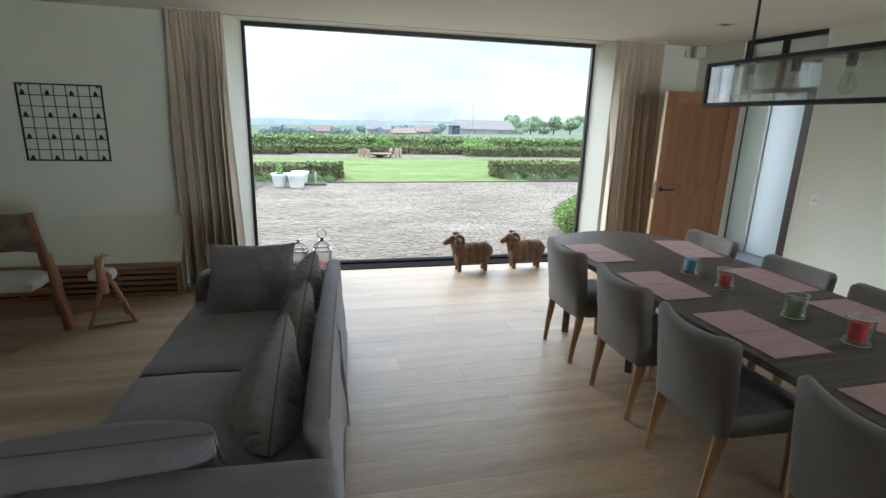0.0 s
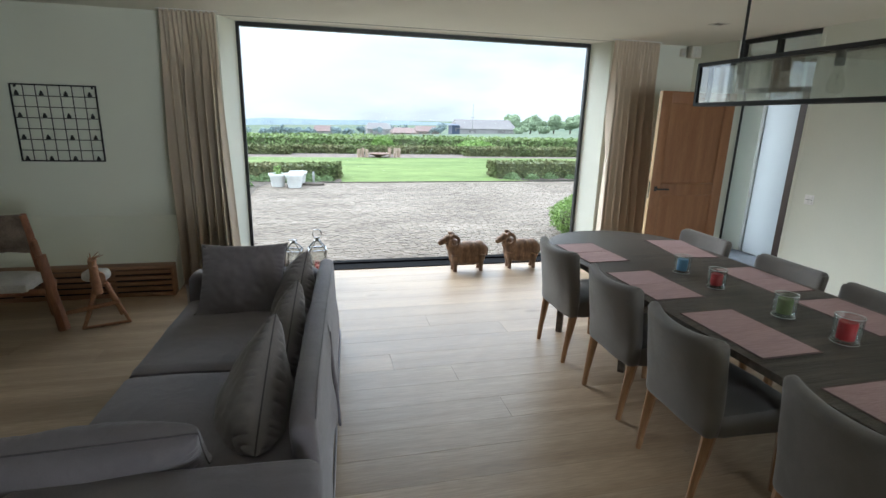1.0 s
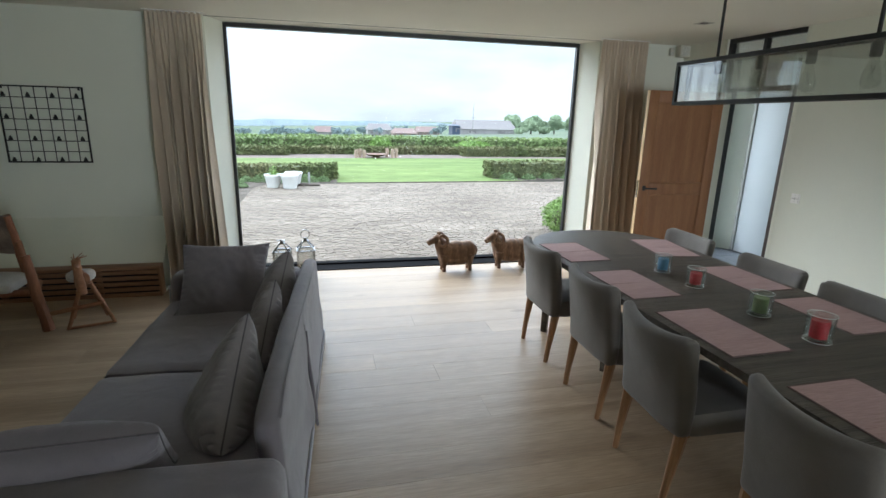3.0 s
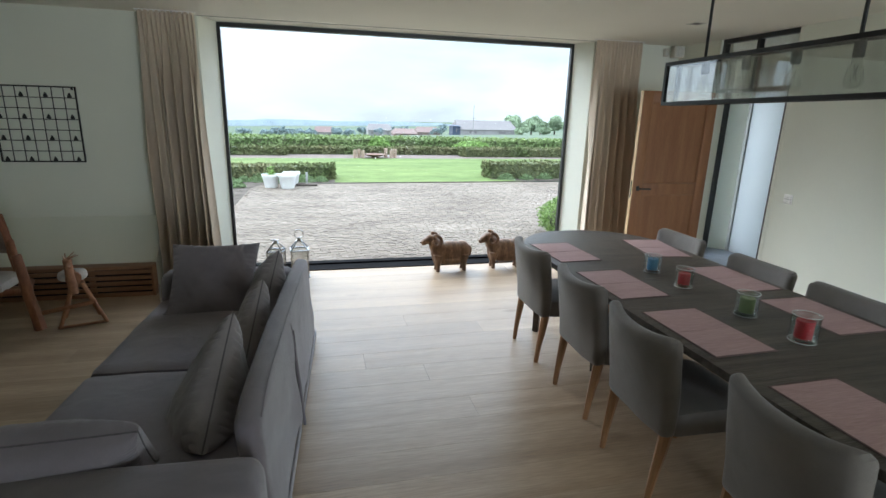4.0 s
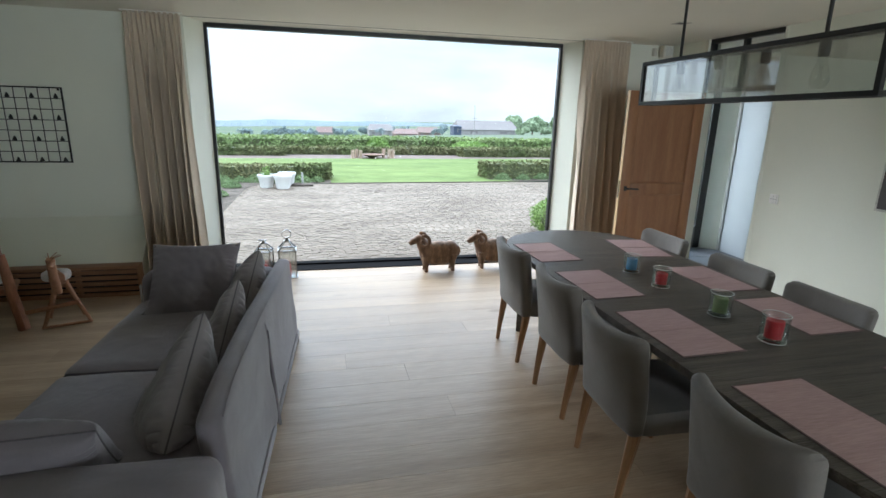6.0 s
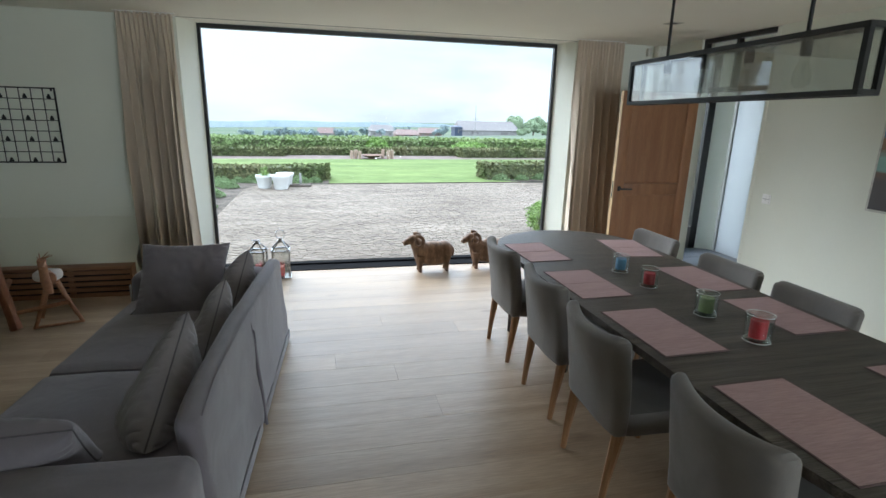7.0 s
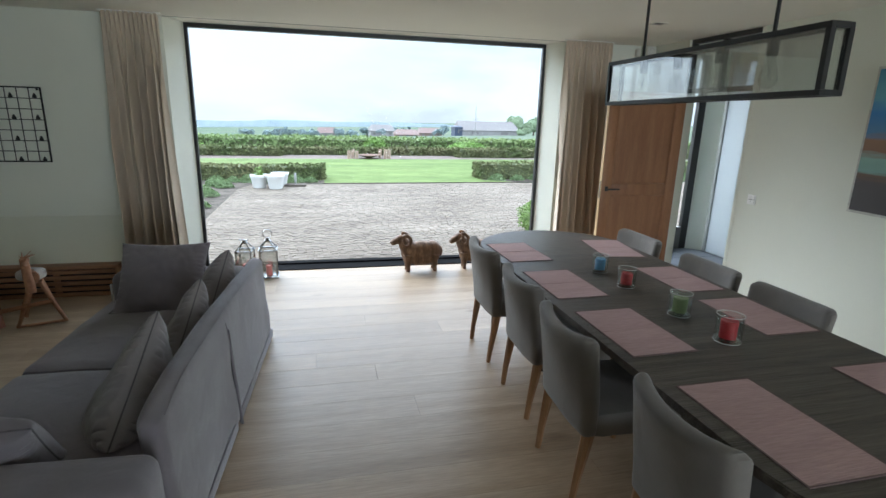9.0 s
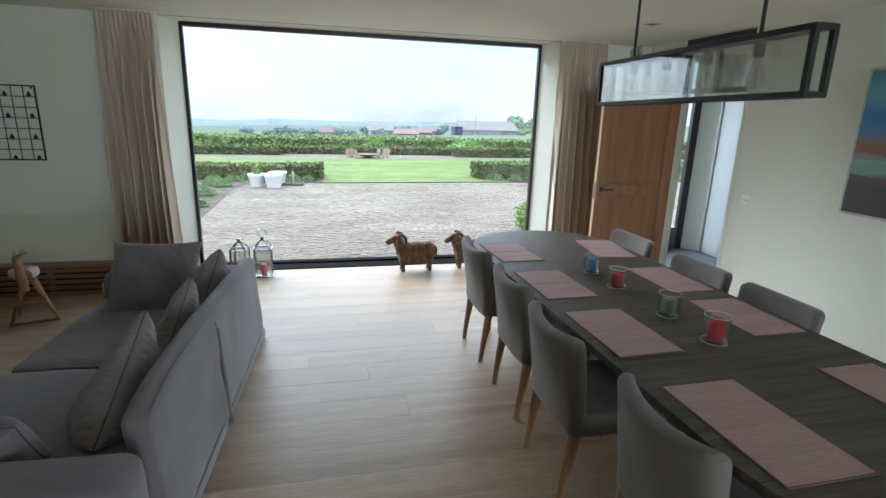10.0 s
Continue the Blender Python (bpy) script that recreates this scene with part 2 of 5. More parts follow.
M_SAND = material("joint_sand", (0.150, 0.125, 0.101), (0.18, 0.152, 0.124), 12, 0.95, fine=0.2, spec=0.1)
M_LAWN = material("lawn_grass", (0.066, 0.102, 0.030), (0.124, 0.160, 0.055), 1.1, 0.9, bump=0.8, bscale=12, stretch=(0.16, 1.2, 1), fine=0.40, spec=0.1)
M_SOIL = material("bed_soil", (0.055, 0.046, 0.038), (0.11, 0.095, 0.080), 5, 0.95, bump=0.8, bscale=40, fine=0.35, spec=0.05)
M_FIELD = material("field", (0.070, 0.105, 0.075), (0.135, 0.145, 0.11), 0.02, 0.95, stretch=(0.12, 1, 1), fine=0.2, bscale=0.3, spec=0.0)
M_GRAVEL = material("pink_gravel", (0.12, 0.097, 0.088), (0.165, 0.135, 0.12), 3, 0.95, bump=0.5, bscale=60, fine=0.2, spec=0.05)
M_BEECH = material("beech_leaf", (0.095, 0.125, 0.048), (0.16, 0.152, 0.08), 1.1, 0.8, island=0.38, fine=0.1, spec=0.12)
M_HEDGE = material("hedge_leaf", (0.13, 0.185, 0.07), (0.205, 0.26, 0.11), 0.8, 0.75, island=0.28, fine=0.1, spec=0.1)
M_BUSH = material("box_leaf", (0.13, 0.215, 0.05), (0.20, 0.30, 0.09), 3, 0.6, island=0.35, fine=0.1, spec=0.2)
M_HERB = material("herb_leaf", (0.12, 0.175, 0.075), (0.17, 0.225, 0.115), 3, 0.8, island=0.35, fine=0.1, spec=0.1)
# leaf green paled to paint in the haze of distance
M_TREE_HAZY = material("hazy_tree_leaf", (0.28, 0.35, 0.23), (0.35, 0.42, 0.28), 0.2, 0.9, island=0.15, fine=0.1, spec=0.05)
# bluish and pale: aerial haze painted into the far leaf colour
M_TREE_FAR_HAZY = material("hazy_far_leaf", (0.19, 0.24, 0.245), (0.23, 0.28, 0.285), 0.1, 0.9, island=0.2, fine=0.1, spec=0.05)
# solid core of hedges and bushes, darker than the leaves over it
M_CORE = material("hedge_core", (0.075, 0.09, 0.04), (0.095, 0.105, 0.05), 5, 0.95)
M_BARK = material("bark", (0.10, 0.08, 0.06), (0.16, 0.13, 0.10), 5, 0.9)
M_STUMP = material("cut_log", (0.25, 0.18, 0.13), (0.32, 0.24, 0.18), 6, 0.8, bump=0.5, bscale=25, fine=0.2)
M_RUST = material("rusted_steel", (0.10, 0.055, 0.04), (0.14, 0.08, 0.055), 6, 0.8, bump=0.3, bscale=40, fine=0.2)
M_ROOF = material("roof_tile_red", (0.13, 0.085, 0.075), (0.155, 0.105, 0.095), 0.3, 0.85, fine=0.1)
M_ROOFGREY = material("roof_sheet_grey", (0.125, 0.114, 0.112), (0.15, 0.138, 0.132), 0.2, 0.8, fine=0.06)
M_BRICKWALL = material("far_brick", (0.17, 0.12, 0.10), (0.21, 0.15, 0.125), 0.4, 0.9, fine=0.1)
M_PALEWALL = material("far_pale_wall", (0.20, 0.19, 0.185), (0.24, 0.23, 0.22), 0.4, 0.9, fine=0.06)
M_BLUETANK = material("dark_blue_sheet", (0.025, 0.038, 0.07), (0.035, 0.05, 0.085), 0.4, 0.6, fine=0.06)
# pale blue stands for the haze in front of the hills
M_RIDGE = material("hazy_ridge", (0.32, 0.375, 0.41), (0.36, 0.415, 0.45), 0.006, 0.95, fine=0.08, bscale=0.05, spec=0.0)
M_CANVAS_EDGE = material("canvas_edge", (0.55, 0.55, 0.50), (0.62, 0.62, 0.57), 6, 0.8)

# ---- mesh helpers ----


def box(bm, x0, x1, y0, y1, z0, z1, bevel=0.0, seg=2):
    g = bmesh.ops.create_cube(bm, size=1.0, matrix=Matrix.Translation(((x0 + x1) / 2, (y0 + y1) / 2, (z0 + z1) / 2)) @ Matrix.Diagonal((x1 - x0, y1 - y0, z1 - z0, 1)))
    if bevel:
        es = list({e for v in g["verts"] for e in v.link_edges})
        bmesh.ops.bevel(bm, geom=es, offset=bevel, segments=seg, affect="EDGES", profile=0.5)
    return bm


def boxes(*dims, bevel=0.0, seg=2):
    bm = bmesh.new()
    for d in dims:
        box(bm, *d, bevel=bevel, seg=seg)
    return bm


def tube(bm, pts, radii, n=10, knot=0.0, seed=0, cap=True):
    """A round bar along the points, with a radius at each."""
    pts = [Vector(p) for p in pts]
    radii = radii if isinstance(radii, (list, tuple)) else [radii] * len(pts)
    rings = []
    ref = None
    for i, p in enumerate(pts):
        d = (pts[min(i + 1, len(pts) - 1)] - pts[max(i - 1, 0)]).normalized()
        if ref is None:
            ref = Vector((0, 0, 1)) if abs(d.z) < 0.9 else Vector((1, 0, 0))
        a = d.cross(ref).normalized()
        ref = a.cross(d).normalized()
        ring = []
        for k in range(n):
            w = 2 * math.pi * k / n
            r = radii[i] * (1 + knot * noise.noise(Vector((math.cos(w) + seed, math.sin(w), i * 0.7 + seed))))
            ring.append(bm.verts.new(p + r * (math.cos(w) * a + math.sin(w) * ref)))
        rings.append(ring)
    for r0, r1 in zip(rings, rings[1:]):
        for k in range(n):
            bm.faces.new((r0[k], r0[(k + 1) % n], r1[(k + 1) % n], r1[k]))
    if cap:
        bm.faces.new(rings[0][::-1])
        bm.faces.new(rings[-1])
    return bm


def log_between(bm, a, b, r0, r1, seed=0, n=10, steps=6, bend=0.012):
    a, b = Vector(a), Vector(b)
    pts = []
    for i in range(steps + 1):
        f = i / steps
        off = Vector((noise.noise(Vector((f * 3, seed, 0))), noise.noise(Vector((f * 3, seed, 9))), 0)) * bend * math.sin(math.pi * f)
        pts.append(a.lerp(b, f) + off)
    return tube(bm, pts, [r0 + (r1 - r0) * i / steps for i in range(steps + 1)], n, knot=0.12, seed=seed)


def lathe(bm, profile, n=24, cx=0.0, cy=0.0):
    """A turned body from (radius, height) pairs, from bottom to top."""
    rings = [[bm.verts.new((cx + r * math.cos(2 * math.pi * k / n), cy + r * math.sin(2 * math.pi * k / n), z)) for k in range(n)] for r, z in profile]
    for r0, r1 in zip(rings, rings[1:]):
        for k in range(n):
            bm.faces.new((r0[k], r0[(k + 1) % n], r1[(k + 1) % n], r1[k]))
    if profile[0][0] > 0.0005:
        bm.faces.new(rings[0][::-1])
    if profile[-1][0] > 0.0005:
        bm.faces.new(rings[-1])
    return bm


def mesh_of(name, bm, mat, smooth=True, angle=40):
    bmesh.ops.recalc_face_normals(bm, faces=bm.faces)
    me = bpy.data.meshes.new(name)
    bm.to_mesh(me)
    bm.free()
    me.materials.append(mat)
    if smooth:
        me.shade_smooth()
        me.set_sharp_from_angle(angle=radians(angle))
    return me


def part(name, bm, mat, parent=None, label="", m=None, smooth=True):
    ob = new(name, mesh_of(name, bm, mat, smooth))
    if parent is not None:
        ob.parent = parent
    if m is not None:
        ob.matrix_basis = m
    if label:
        tagged(ob, label=label)
    return ob


def thing(name, m, label, category, group="", kind=""):
    ob = new(name)
    ob.empty_display_size = 0.1
    ob.matrix_basis = m
    return tagged(ob, label, category, group, kind)


def raw(name, verts, faces, mat, parent=None, smooth=False):
    me = bpy.data.meshes.new(name)
    me.from_pydata(verts, [], faces)
    me.materials.append(mat)
    if smooth:
        me.shade_smooth()
    ob = new(name, me)
    if parent is not None:
        ob.parent = parent
    return ob


def structure(name, bm, mat, label, smooth=False):
    ob = new(name, mesh_of(name, bm, mat, smooth))
    return tagged(ob, label, kind="structure")


def leaves(name, n, place, size, mat, parent, seed=0):
    """n small folded leaves; place(rng) gives each one's centre."""
    rng = random.Random(seed)
    verts, faces = [], []
    for _ in range(n):
        c = Vector(place(rng))
        a = Vector((rng.gauss(0, 1), rng.gauss(0, 1), rng.gauss(0, 0.7))).normalized()
        b = a.cross(Vector((rng.gauss(0, 1), rng.gauss(0, 1), rng.gauss(0, 1)))).normalized()
        s = size * rng.uniform(0.6, 1.3)
        k = len(verts)
        up = a.cross(b) * s * 0.18
        verts += [c - a * s, c + b * s * 0.5 + up, c + a * s, c - b * s * 0.5 + up]
        faces += [(k, k + 1, k + 2), (k, k + 2, k + 3)]
    return raw(name, verts, faces, mat, parent)


# ---- the room: shell ----
NY, EX, WX, SY, CZ = 5.405, 4.415, -5.4, -6.5, 2.52
W0, W1, WY, WTOP = -0.60, 3.24, 5.70, 2.495
IN0, IN1 = -0.715, 3.335


def prism(outline, z0, z1):
    """An upright body over a plan outline."""
    bm = bmesh.new()
    lo = [bm.verts.new((x, y, z0)) for x, y in outline]
    hi = [bm.verts.new((x, y, z1)) for x, y in outline]
    n = len(lo)
    for i in range(n):
        bm.faces.new((lo[i], lo[(i + 1) % n], hi[(i + 1) % n], hi[i]))
    bm.faces.new(lo[::-1])
    bm.faces.new(hi)
    return bm


structure("wall_north", prism([(WX, NY), (IN0, NY), (W0, WY), (W0 - 0.3, 5.9), (WX, 5.9)], -0.2, CZ), M_WALL, "cream painted wall beside the large window")
structure("wall_north_east", prism([(IN1, NY), (EX, NY), (EX, 5.9), (W1 + 0.3, 5.9), (W1, WY)], -0.2, CZ), M_WALL, "cream painted wall between window and door")
structure("window_lintel", boxes((W0, W1, WY - 0.01, 5.9, WTOP + 0.02, CZ + 0.2)), M_WALL, "plain lintel above the large window")
structure("wall_west", boxes((WX - 0.2, WX, SY - 0.2, 5.9, -0.2, CZ)), M_WALL, "plain cream painted wall")
# opening in the unseen south wall, added to hold the fill lamp
SW0, SW1, SWZ0, SWZ1 = 2.1, 4.3, 0.05, 2.42
structure("wall_south", boxes((WX, SW0, SY - 0.2, SY, -0.2, CZ), (SW1, EX, SY - 0.2, SY, -0.2, CZ), (SW0, SW1, SY - 0.2, SY, -0.2, SWZ0), (SW0, SW1, SY - 0.2, SY, SWZ1, CZ)), M_WALL, "unseen cream wall with an opening added for the fill lamp")
# unseen wall added to keep the south lamp off the room's left side
structure("wall_light_block", boxes((WX, 1.7, -4.65, -4.5, -0.2, CZ)), M_WALL, "unseen cream wall added to block the south lamp from the left")
OY0, OY1, DZ = 3.79, 4.78, 1.99
structure("wall_east", boxes((EX, EX + 0.14, SY - 0.2, OY0, -0.2, CZ)), M_WALL, "pale cream painted wall behind the dining table")
structure("wall_east_corner", boxes((EX, EX + 0.14, OY1, 5.9, -0.2, CZ)), M_WALL, "pale cream painted wall at the corner")
ceiling = structure("ceiling", boxes((WX - 0.2, 6.1, SY - 0.2, 5.9, CZ, CZ + 0.2)), M_CEIL, "flat off-white painted ceiling")
structure("ceiling_trim", boxes((IN0, IN1, NY - 0.006, NY + 0.004, CZ - 0.004, CZ - 0.0005)), M_GREYPLASTIC, "thin shadow joint in the ceiling before the window")
floor = structure("floor", boxes((WX, EX + 0.02, SY, WY + 0.05, -0.2, -0.012)), M_JOINT, "dark screed under the oak planks")

# ---- big window ----
win = tagged(new("window_1"), "large fixed picture window with slim black frame", "window", kind="structure")
FW, FD = 0.031, 0.06
part("window_frame", boxes((W0, W0 + FW, WY - 0.004, WY + 0.042, 0.0, WTOP + 0.02)), M_STEEL, win)
part("window_frame", boxes((W1 - FW, W1, WY - 0.004, WY + 0.042, 0.0, WTOP + 0.02)), M_STEEL, win)
part("window_frame", boxes((W0 + FW, W1 - FW, WY - 0.02, WY + FD, WTOP - 0.02, WTOP + 0.02)), M_STEEL, win)
part("window_frame", boxes((W0 + FW, W1 - FW, 5.462, WY + FD, -0.012, 0.010), (W0 + FW, W1 - FW, 5.66, WY + FD, 0.010, 0.026)), M_SILL, win, "black sill profile flush with the floor")
pane = part("pane", boxes((W0 + FW, W1 - FW, WY + 0.012, WY + 0.024, 0.02, WTOP - 0.01)), M_GLASS, win, "clear glass pane", smooth=False)
pane.visible_shadow = False

# ---- hall behind the opening ----
HX, HN = 5.72, 5.78
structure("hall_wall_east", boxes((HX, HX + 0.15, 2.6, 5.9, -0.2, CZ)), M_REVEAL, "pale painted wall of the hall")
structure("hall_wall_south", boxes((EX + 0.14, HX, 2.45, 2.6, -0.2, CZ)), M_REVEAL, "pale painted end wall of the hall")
structure("hall_wall_north", prism([(5.555, HN), (HX, 5.61), (HX, 5.9), (5.555, 5.9)], -0.2, CZ), M_WALL, "pale splayed reveal beside the hall's glazed door")
structure("hall_floor", boxes((EX + 0.02, HX, 2.6, 5.9, -0.2, -0.014)), M_JOINT, "grey mortar bed under the hall's stone tiles")
hall_door = tagged(new("door_2"), "glazed outer door with a dark steel frame", "door", kind="structure")
part("door_frame", boxes((5.455, 5.555, HN, HN + 0.06, 0.0, CZ)), M_STEEL, hall_door)
part("door_frame", boxes((EX + 0.14, EX + 0.2, HN, HN + 0.06, 0.0, CZ)), M_STEEL, hall_door)
part("door_frame", boxes((EX + 0.2, 5.455, HN, HN + 0.06, 2.44, CZ)), M_STEEL, hall_door)
part("threshold", boxes((EX + 0.2, 5.455, HN, HN + 0.06, 0.0, 0.3)), M_GREYSTEEL, hall_door)
hp = part("pane", boxes((EX + 0.2, 5.455, HN + 0.02, HN + 0.03, 0.3, 2.44)), M_GLASS, hall_door, smooth=False)
hp.visible_shadow = False
panel = thing("wall_panel", pose(HX, 0, 0), "pale blue-white smooth wardrobe panel with grey metal edge", "panel")
part("board", boxes((-0.035, -0.002, 5.07, 5.535, 0.01, 2.40), bevel=0.003), M_PANEL, panel)
part("edge_profile", boxes((-0.05, -0.002, 5.538, 5.585, 0.01, 2.42), bevel=0.003), M_PALEMETAL, panel, "grey metal edge profile")
part("end_post", boxes((-0.045, -0.002, 4.62, 5.067, 0.01, 2.42), bevel=0.003), M_BRONZE, panel, "bronze-brown end post")

# steel frame with transom in the opening
fr = tagged(new("door_frame_1"), "dark steel door frame with glazed transom", "door frame", kind="structure")
JX0, JX1 = EX + 0.02, EX + 0.075
part("post", boxes((EX - 0.004, EX + 0.145, OY0, OY0 + 0.035, 0.0, CZ - 0.003)), M_WALL, fr, "cream painted upright post")
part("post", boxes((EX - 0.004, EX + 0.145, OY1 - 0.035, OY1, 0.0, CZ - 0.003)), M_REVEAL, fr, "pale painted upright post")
part("rail", boxes((JX0, JX1, OY0 + 0.035, OY1 - 0.035, DZ, DZ + 0.045)), M_STEEL, fr)
part("rail", boxes((JX0, JX1, OY0 + 0.035, OY1 - 0.035, CZ - 0.045, CZ - 0.003)), M_STEEL, fr)
part("mullion", boxes((JX0, JX1, OY1 - 0.075, OY1 - 0.035, DZ + 0.045, CZ - 0.045)), M_STEEL, fr)
part("mullion", boxes((JX0, JX1, 4.27, 4.305, DZ + 0.045, CZ - 0.045)), M_STEEL, fr)
for y0, y1 in ((OY0 + 0.035, 4.27), (4.305, OY1 - 0.075)):
    p = part("pane", boxes((EX + 0.045, EX + 0.051, y0, y1, DZ + 0.045, CZ - 0.045)), M_LAMPGLASS, fr, smooth=False)

# open oak door leaf, hinged at the far jamb and swung into the room
leaf = thing("door_1", pose(EX - 0.012, 4.66, 0.0), "open panelled oak door with a black lever handle", "door", kind="structure")
LW, LT = 0.88, 0.045
part("stile", boxes((-LW, -LW + 0.115, 0, LT, 0.01, 1.985), bevel=0.003), M_DOOR, leaf)
part("stile", boxes((-0.115, 0, 0, LT, 0.01, 1.985), bevel=0.003), M_DOOR, leaf)
part("edge_strip", boxes((-LW - 0.004, -LW - 0.0005, 0.001, LT - 0.001, 0.012, 1.983)), M_DOOR_EDGE, leaf, "pale raw oak edge")
for z0, z1 in ((0.01, 0.22), (0.93, 1.05), (1.87, 1.985)):
    part("rail", boxes((-LW + 0.115, -0.115, 0, LT, z0, z1), bevel=0.003), M_DOOR, leaf)
for z0, z1 in ((0.22, 0.93), (1.05, 1.87)):
    part("panel", boxes((-LW + 0.115, -0.115, 0.014, LT - 0.014, z0, z1)), M_DOOR, leaf)
    for x0, x1, za, zb in ((-LW + 0.115, -LW + 0.127, z0, z1), (-0.127, -0.115, z0, z1), (-LW + 0.127, -0.127, z0, z0 + 0.012), (-LW + 0.127, -0.127, z1 - 0.012, z1)):
        part("moulding", boxes((x0 + 0.0005, x1 - 0.0005, 0.007, 0.0138, za + 0.0005, zb - 0.0005), bevel=0.002, seg=1), M_DOOR, leaf)
handle = part("door_handle", boxes((-LW + 0.04, -LW + 0.075, -0.010, 0.0, 0.975, 1.025), bevel=0.004), M_STEEL, leaf, "black lever handle on a short plate")
part("lever", tube(bmesh.new(), [(-LW + 0.057, -0.012, 1.0), (-LW + 0.057, -0.045, 1.0), (-LW + 0.075, -0.05, 1.0), (-LW + 0.18, -0.05, 0.998)], 0.009, 10), M_STEEL, handle)
part("latch", boxes((-LW - 0.006, -LW - 0.0045, 0.012, 0.033, 0.9, 1.08)), M_CHROME, leaf)

# ---- wall things ----


def wall_switch(y, z):
    t = thing("wall_socket", pose(EX, y, z), "white double wall switch plate", "switch")
    part("plate", boxes((-0.009, 0, -0.043, 0.043, -0.043, 0.043), bevel=0.003), M_WHITE, t)
    for yy in (-0.017, 0.017):
        for zz in (-0.017, 0.017):
            part("button", boxes((-0.0135, -0.0092, yy - 0.0152, yy + 0.0152, zz - 0.0145, zz + 0.0145), bevel=0.0012, seg=1), M_WHITE, t)
    # grey sheet that paints the shade between the buttons
    part("shadow_gap", boxes((-0.0096, -0.0091, -0.033, 0.033, -0.031, 0.031)), M_PALEMETAL, t)


wall_switch(3.62, 1.05)

painting = thing("painting", pose(EX, 2.2, 1.61), "abstract canvas of blue, rust and grey bands", "painting")
m_art = material("painted_bands", (0.1, 0.3, 0.6), (0.2, 0.5, 0.7), 3, 0.6)
at = m_art.node_tree
an = at.nodes
a_co = an.new("ShaderNodeTexCoord")
a_sep = an.new("ShaderNodeSeparateXYZ")
a_map = an.new("ShaderNodeMapping")
a_map.inputs["Scale"].default_value = (1, 0.7, 6)
a_noise = an.new("ShaderNodeTexNoise")
a_noise.inputs["Scale"].default_value, a_noise.inputs["Detail"].default_value = 4, 6
a_add = an.new("ShaderNodeMath")
a_add.operation = "MULTIPLY_ADD"
a_add.inputs[1].default_value = 0.12
a_range = an.new("ShaderNodeMapRange")
a_range.inputs[1].default_value, a_range.inputs[2].default_value = -0.44, 0.56
a_ramp = an.new("ShaderNodeValToRGB")
bands = [(0.0, (0.055, 0.05, 0.055)), (0.22, (0.075, 0.065, 0.065)), (0.27, (0.15, 0.09, 0.06)), (0.30, (0.20, 0.34, 0.30)), (0.40, (0.24, 0.40, 0.35)),
         (0.43, (0.24, 0.13, 0.08)), (0.52, (0.30, 0.17, 0.10)), (0.57, (0.10, 0.25, 0.45)), (0.70, (0.06, 0.24, 0.55)), (0.80, (0.16, 0.40, 0.50)), (1.0, (0.08, 0.26, 0.42))]
els = a_ramp.color_ramp.elements
els[0].position, els[0].color = bands[0][0], (*bands[0][1], 1)
els[1].position, els[1].color = bands[-1][0], (*bands[-1][1], 1)
for p_, c_ in bands[1:-1]:
    els.new(p_).color = (*c_, 1)
al = at.links.new
al(a_co.outputs["Object"], a_sep.inputs[0])
al(a_co.outputs["Object"], a_map.inputs["Vector"])
al(a_map.outputs[0], a_noise.inputs["Vector"])
al(a_noise.outputs[0], a_add.inputs[0])
al(a_sep.outputs["Z"], a_add.inputs[2])
al(a_add.outputs[0], a_range.inputs[0])
al(a_range.outputs[0], a_ramp.inputs[0])
al(a_ramp.outputs[0], an["Principled BSDF"].inputs["Base Color"])
part("canvas", boxes((-0.032, -0.004, -0.52, 0.52, -0.48, 0.48), bevel=0.002, seg=1), m_art, painting)
part("frame", boxes((-0.03, -0.002, -0.535, 0.535, -0.497, -0.482), (-0.03, -0.002, -0.535, 0.535, 0.482, 0.497),
                    (-0.03, -0.002, -0.535, -0.522, -0.481, 0.481), (-0.03, -0.002, 0.522, 0.535, -0.481, 0.481)), M_CANVAS_EDGE, painting, "thin pale edge strip")

# wire card holder on the wall
grid = thing("wire_rack", pose(-2.115, NY - 0.022, 1.515), "black wire grid rack with small clips on the wall", "wire rack")
GH = 0.337
gb = boxes((-GH, GH, -0.006, 0.006, GH - 0.012, GH), (-GH, GH, -0.006, 0.006, -GH, -GH + 0.012), (-GH, -GH + 0.012, -0.006, 0.006, -GH + 0.012, GH - 0.012), (GH - 0.012, GH, -0.006, 0.006, -GH + 0.012, GH - 0.012))
part("frame", gb, M_STEEL, grid)
STEP = (2 * GH - 0.012) / 7
for i in range(1, 7):
    c = -GH + 0.006 + i * STEP
    part("wire", tube(bmesh.new(), [(c, 0, -GH + 0.01), (c, 0, GH - 0.01)], 0.004, 6), M_STEEL, grid)
    part("wire", tube(bmesh.new(), [(-GH + 0.01, 0.0, c), (GH - 0.01, 0.0, c)], 0.004, 6), M_STEEL, grid)
clip_me = None
for j in range(4):
    for i in range(4):
        cx = -GH + 0.006 + (2 * i + 0.5) * STEP
        cz = -GH + 0.006 + 2 * j * STEP + 0.012
        if clip_me is None:
            bm = bmesh.new()
            lathe(bm, [(0.004, -0.014), (0.016, -0.008), (0.018, 0.004), (0.012, 0.016), (0.008, 0.026), (0.003, 0.034)], 10)
            clip_me = mesh_of("clip", bm, M_STEEL)
        c = new("clip", clip_me)
        c.parent, c.location = grid, (cx, -0.012, cz)
for sx in (-0.3, 0.3):
    part("hook", boxes((sx - 0.006, sx + 0.006, 0.006, 0.022, GH - 0.03, GH - 0.012)), M_STEEL, grid)

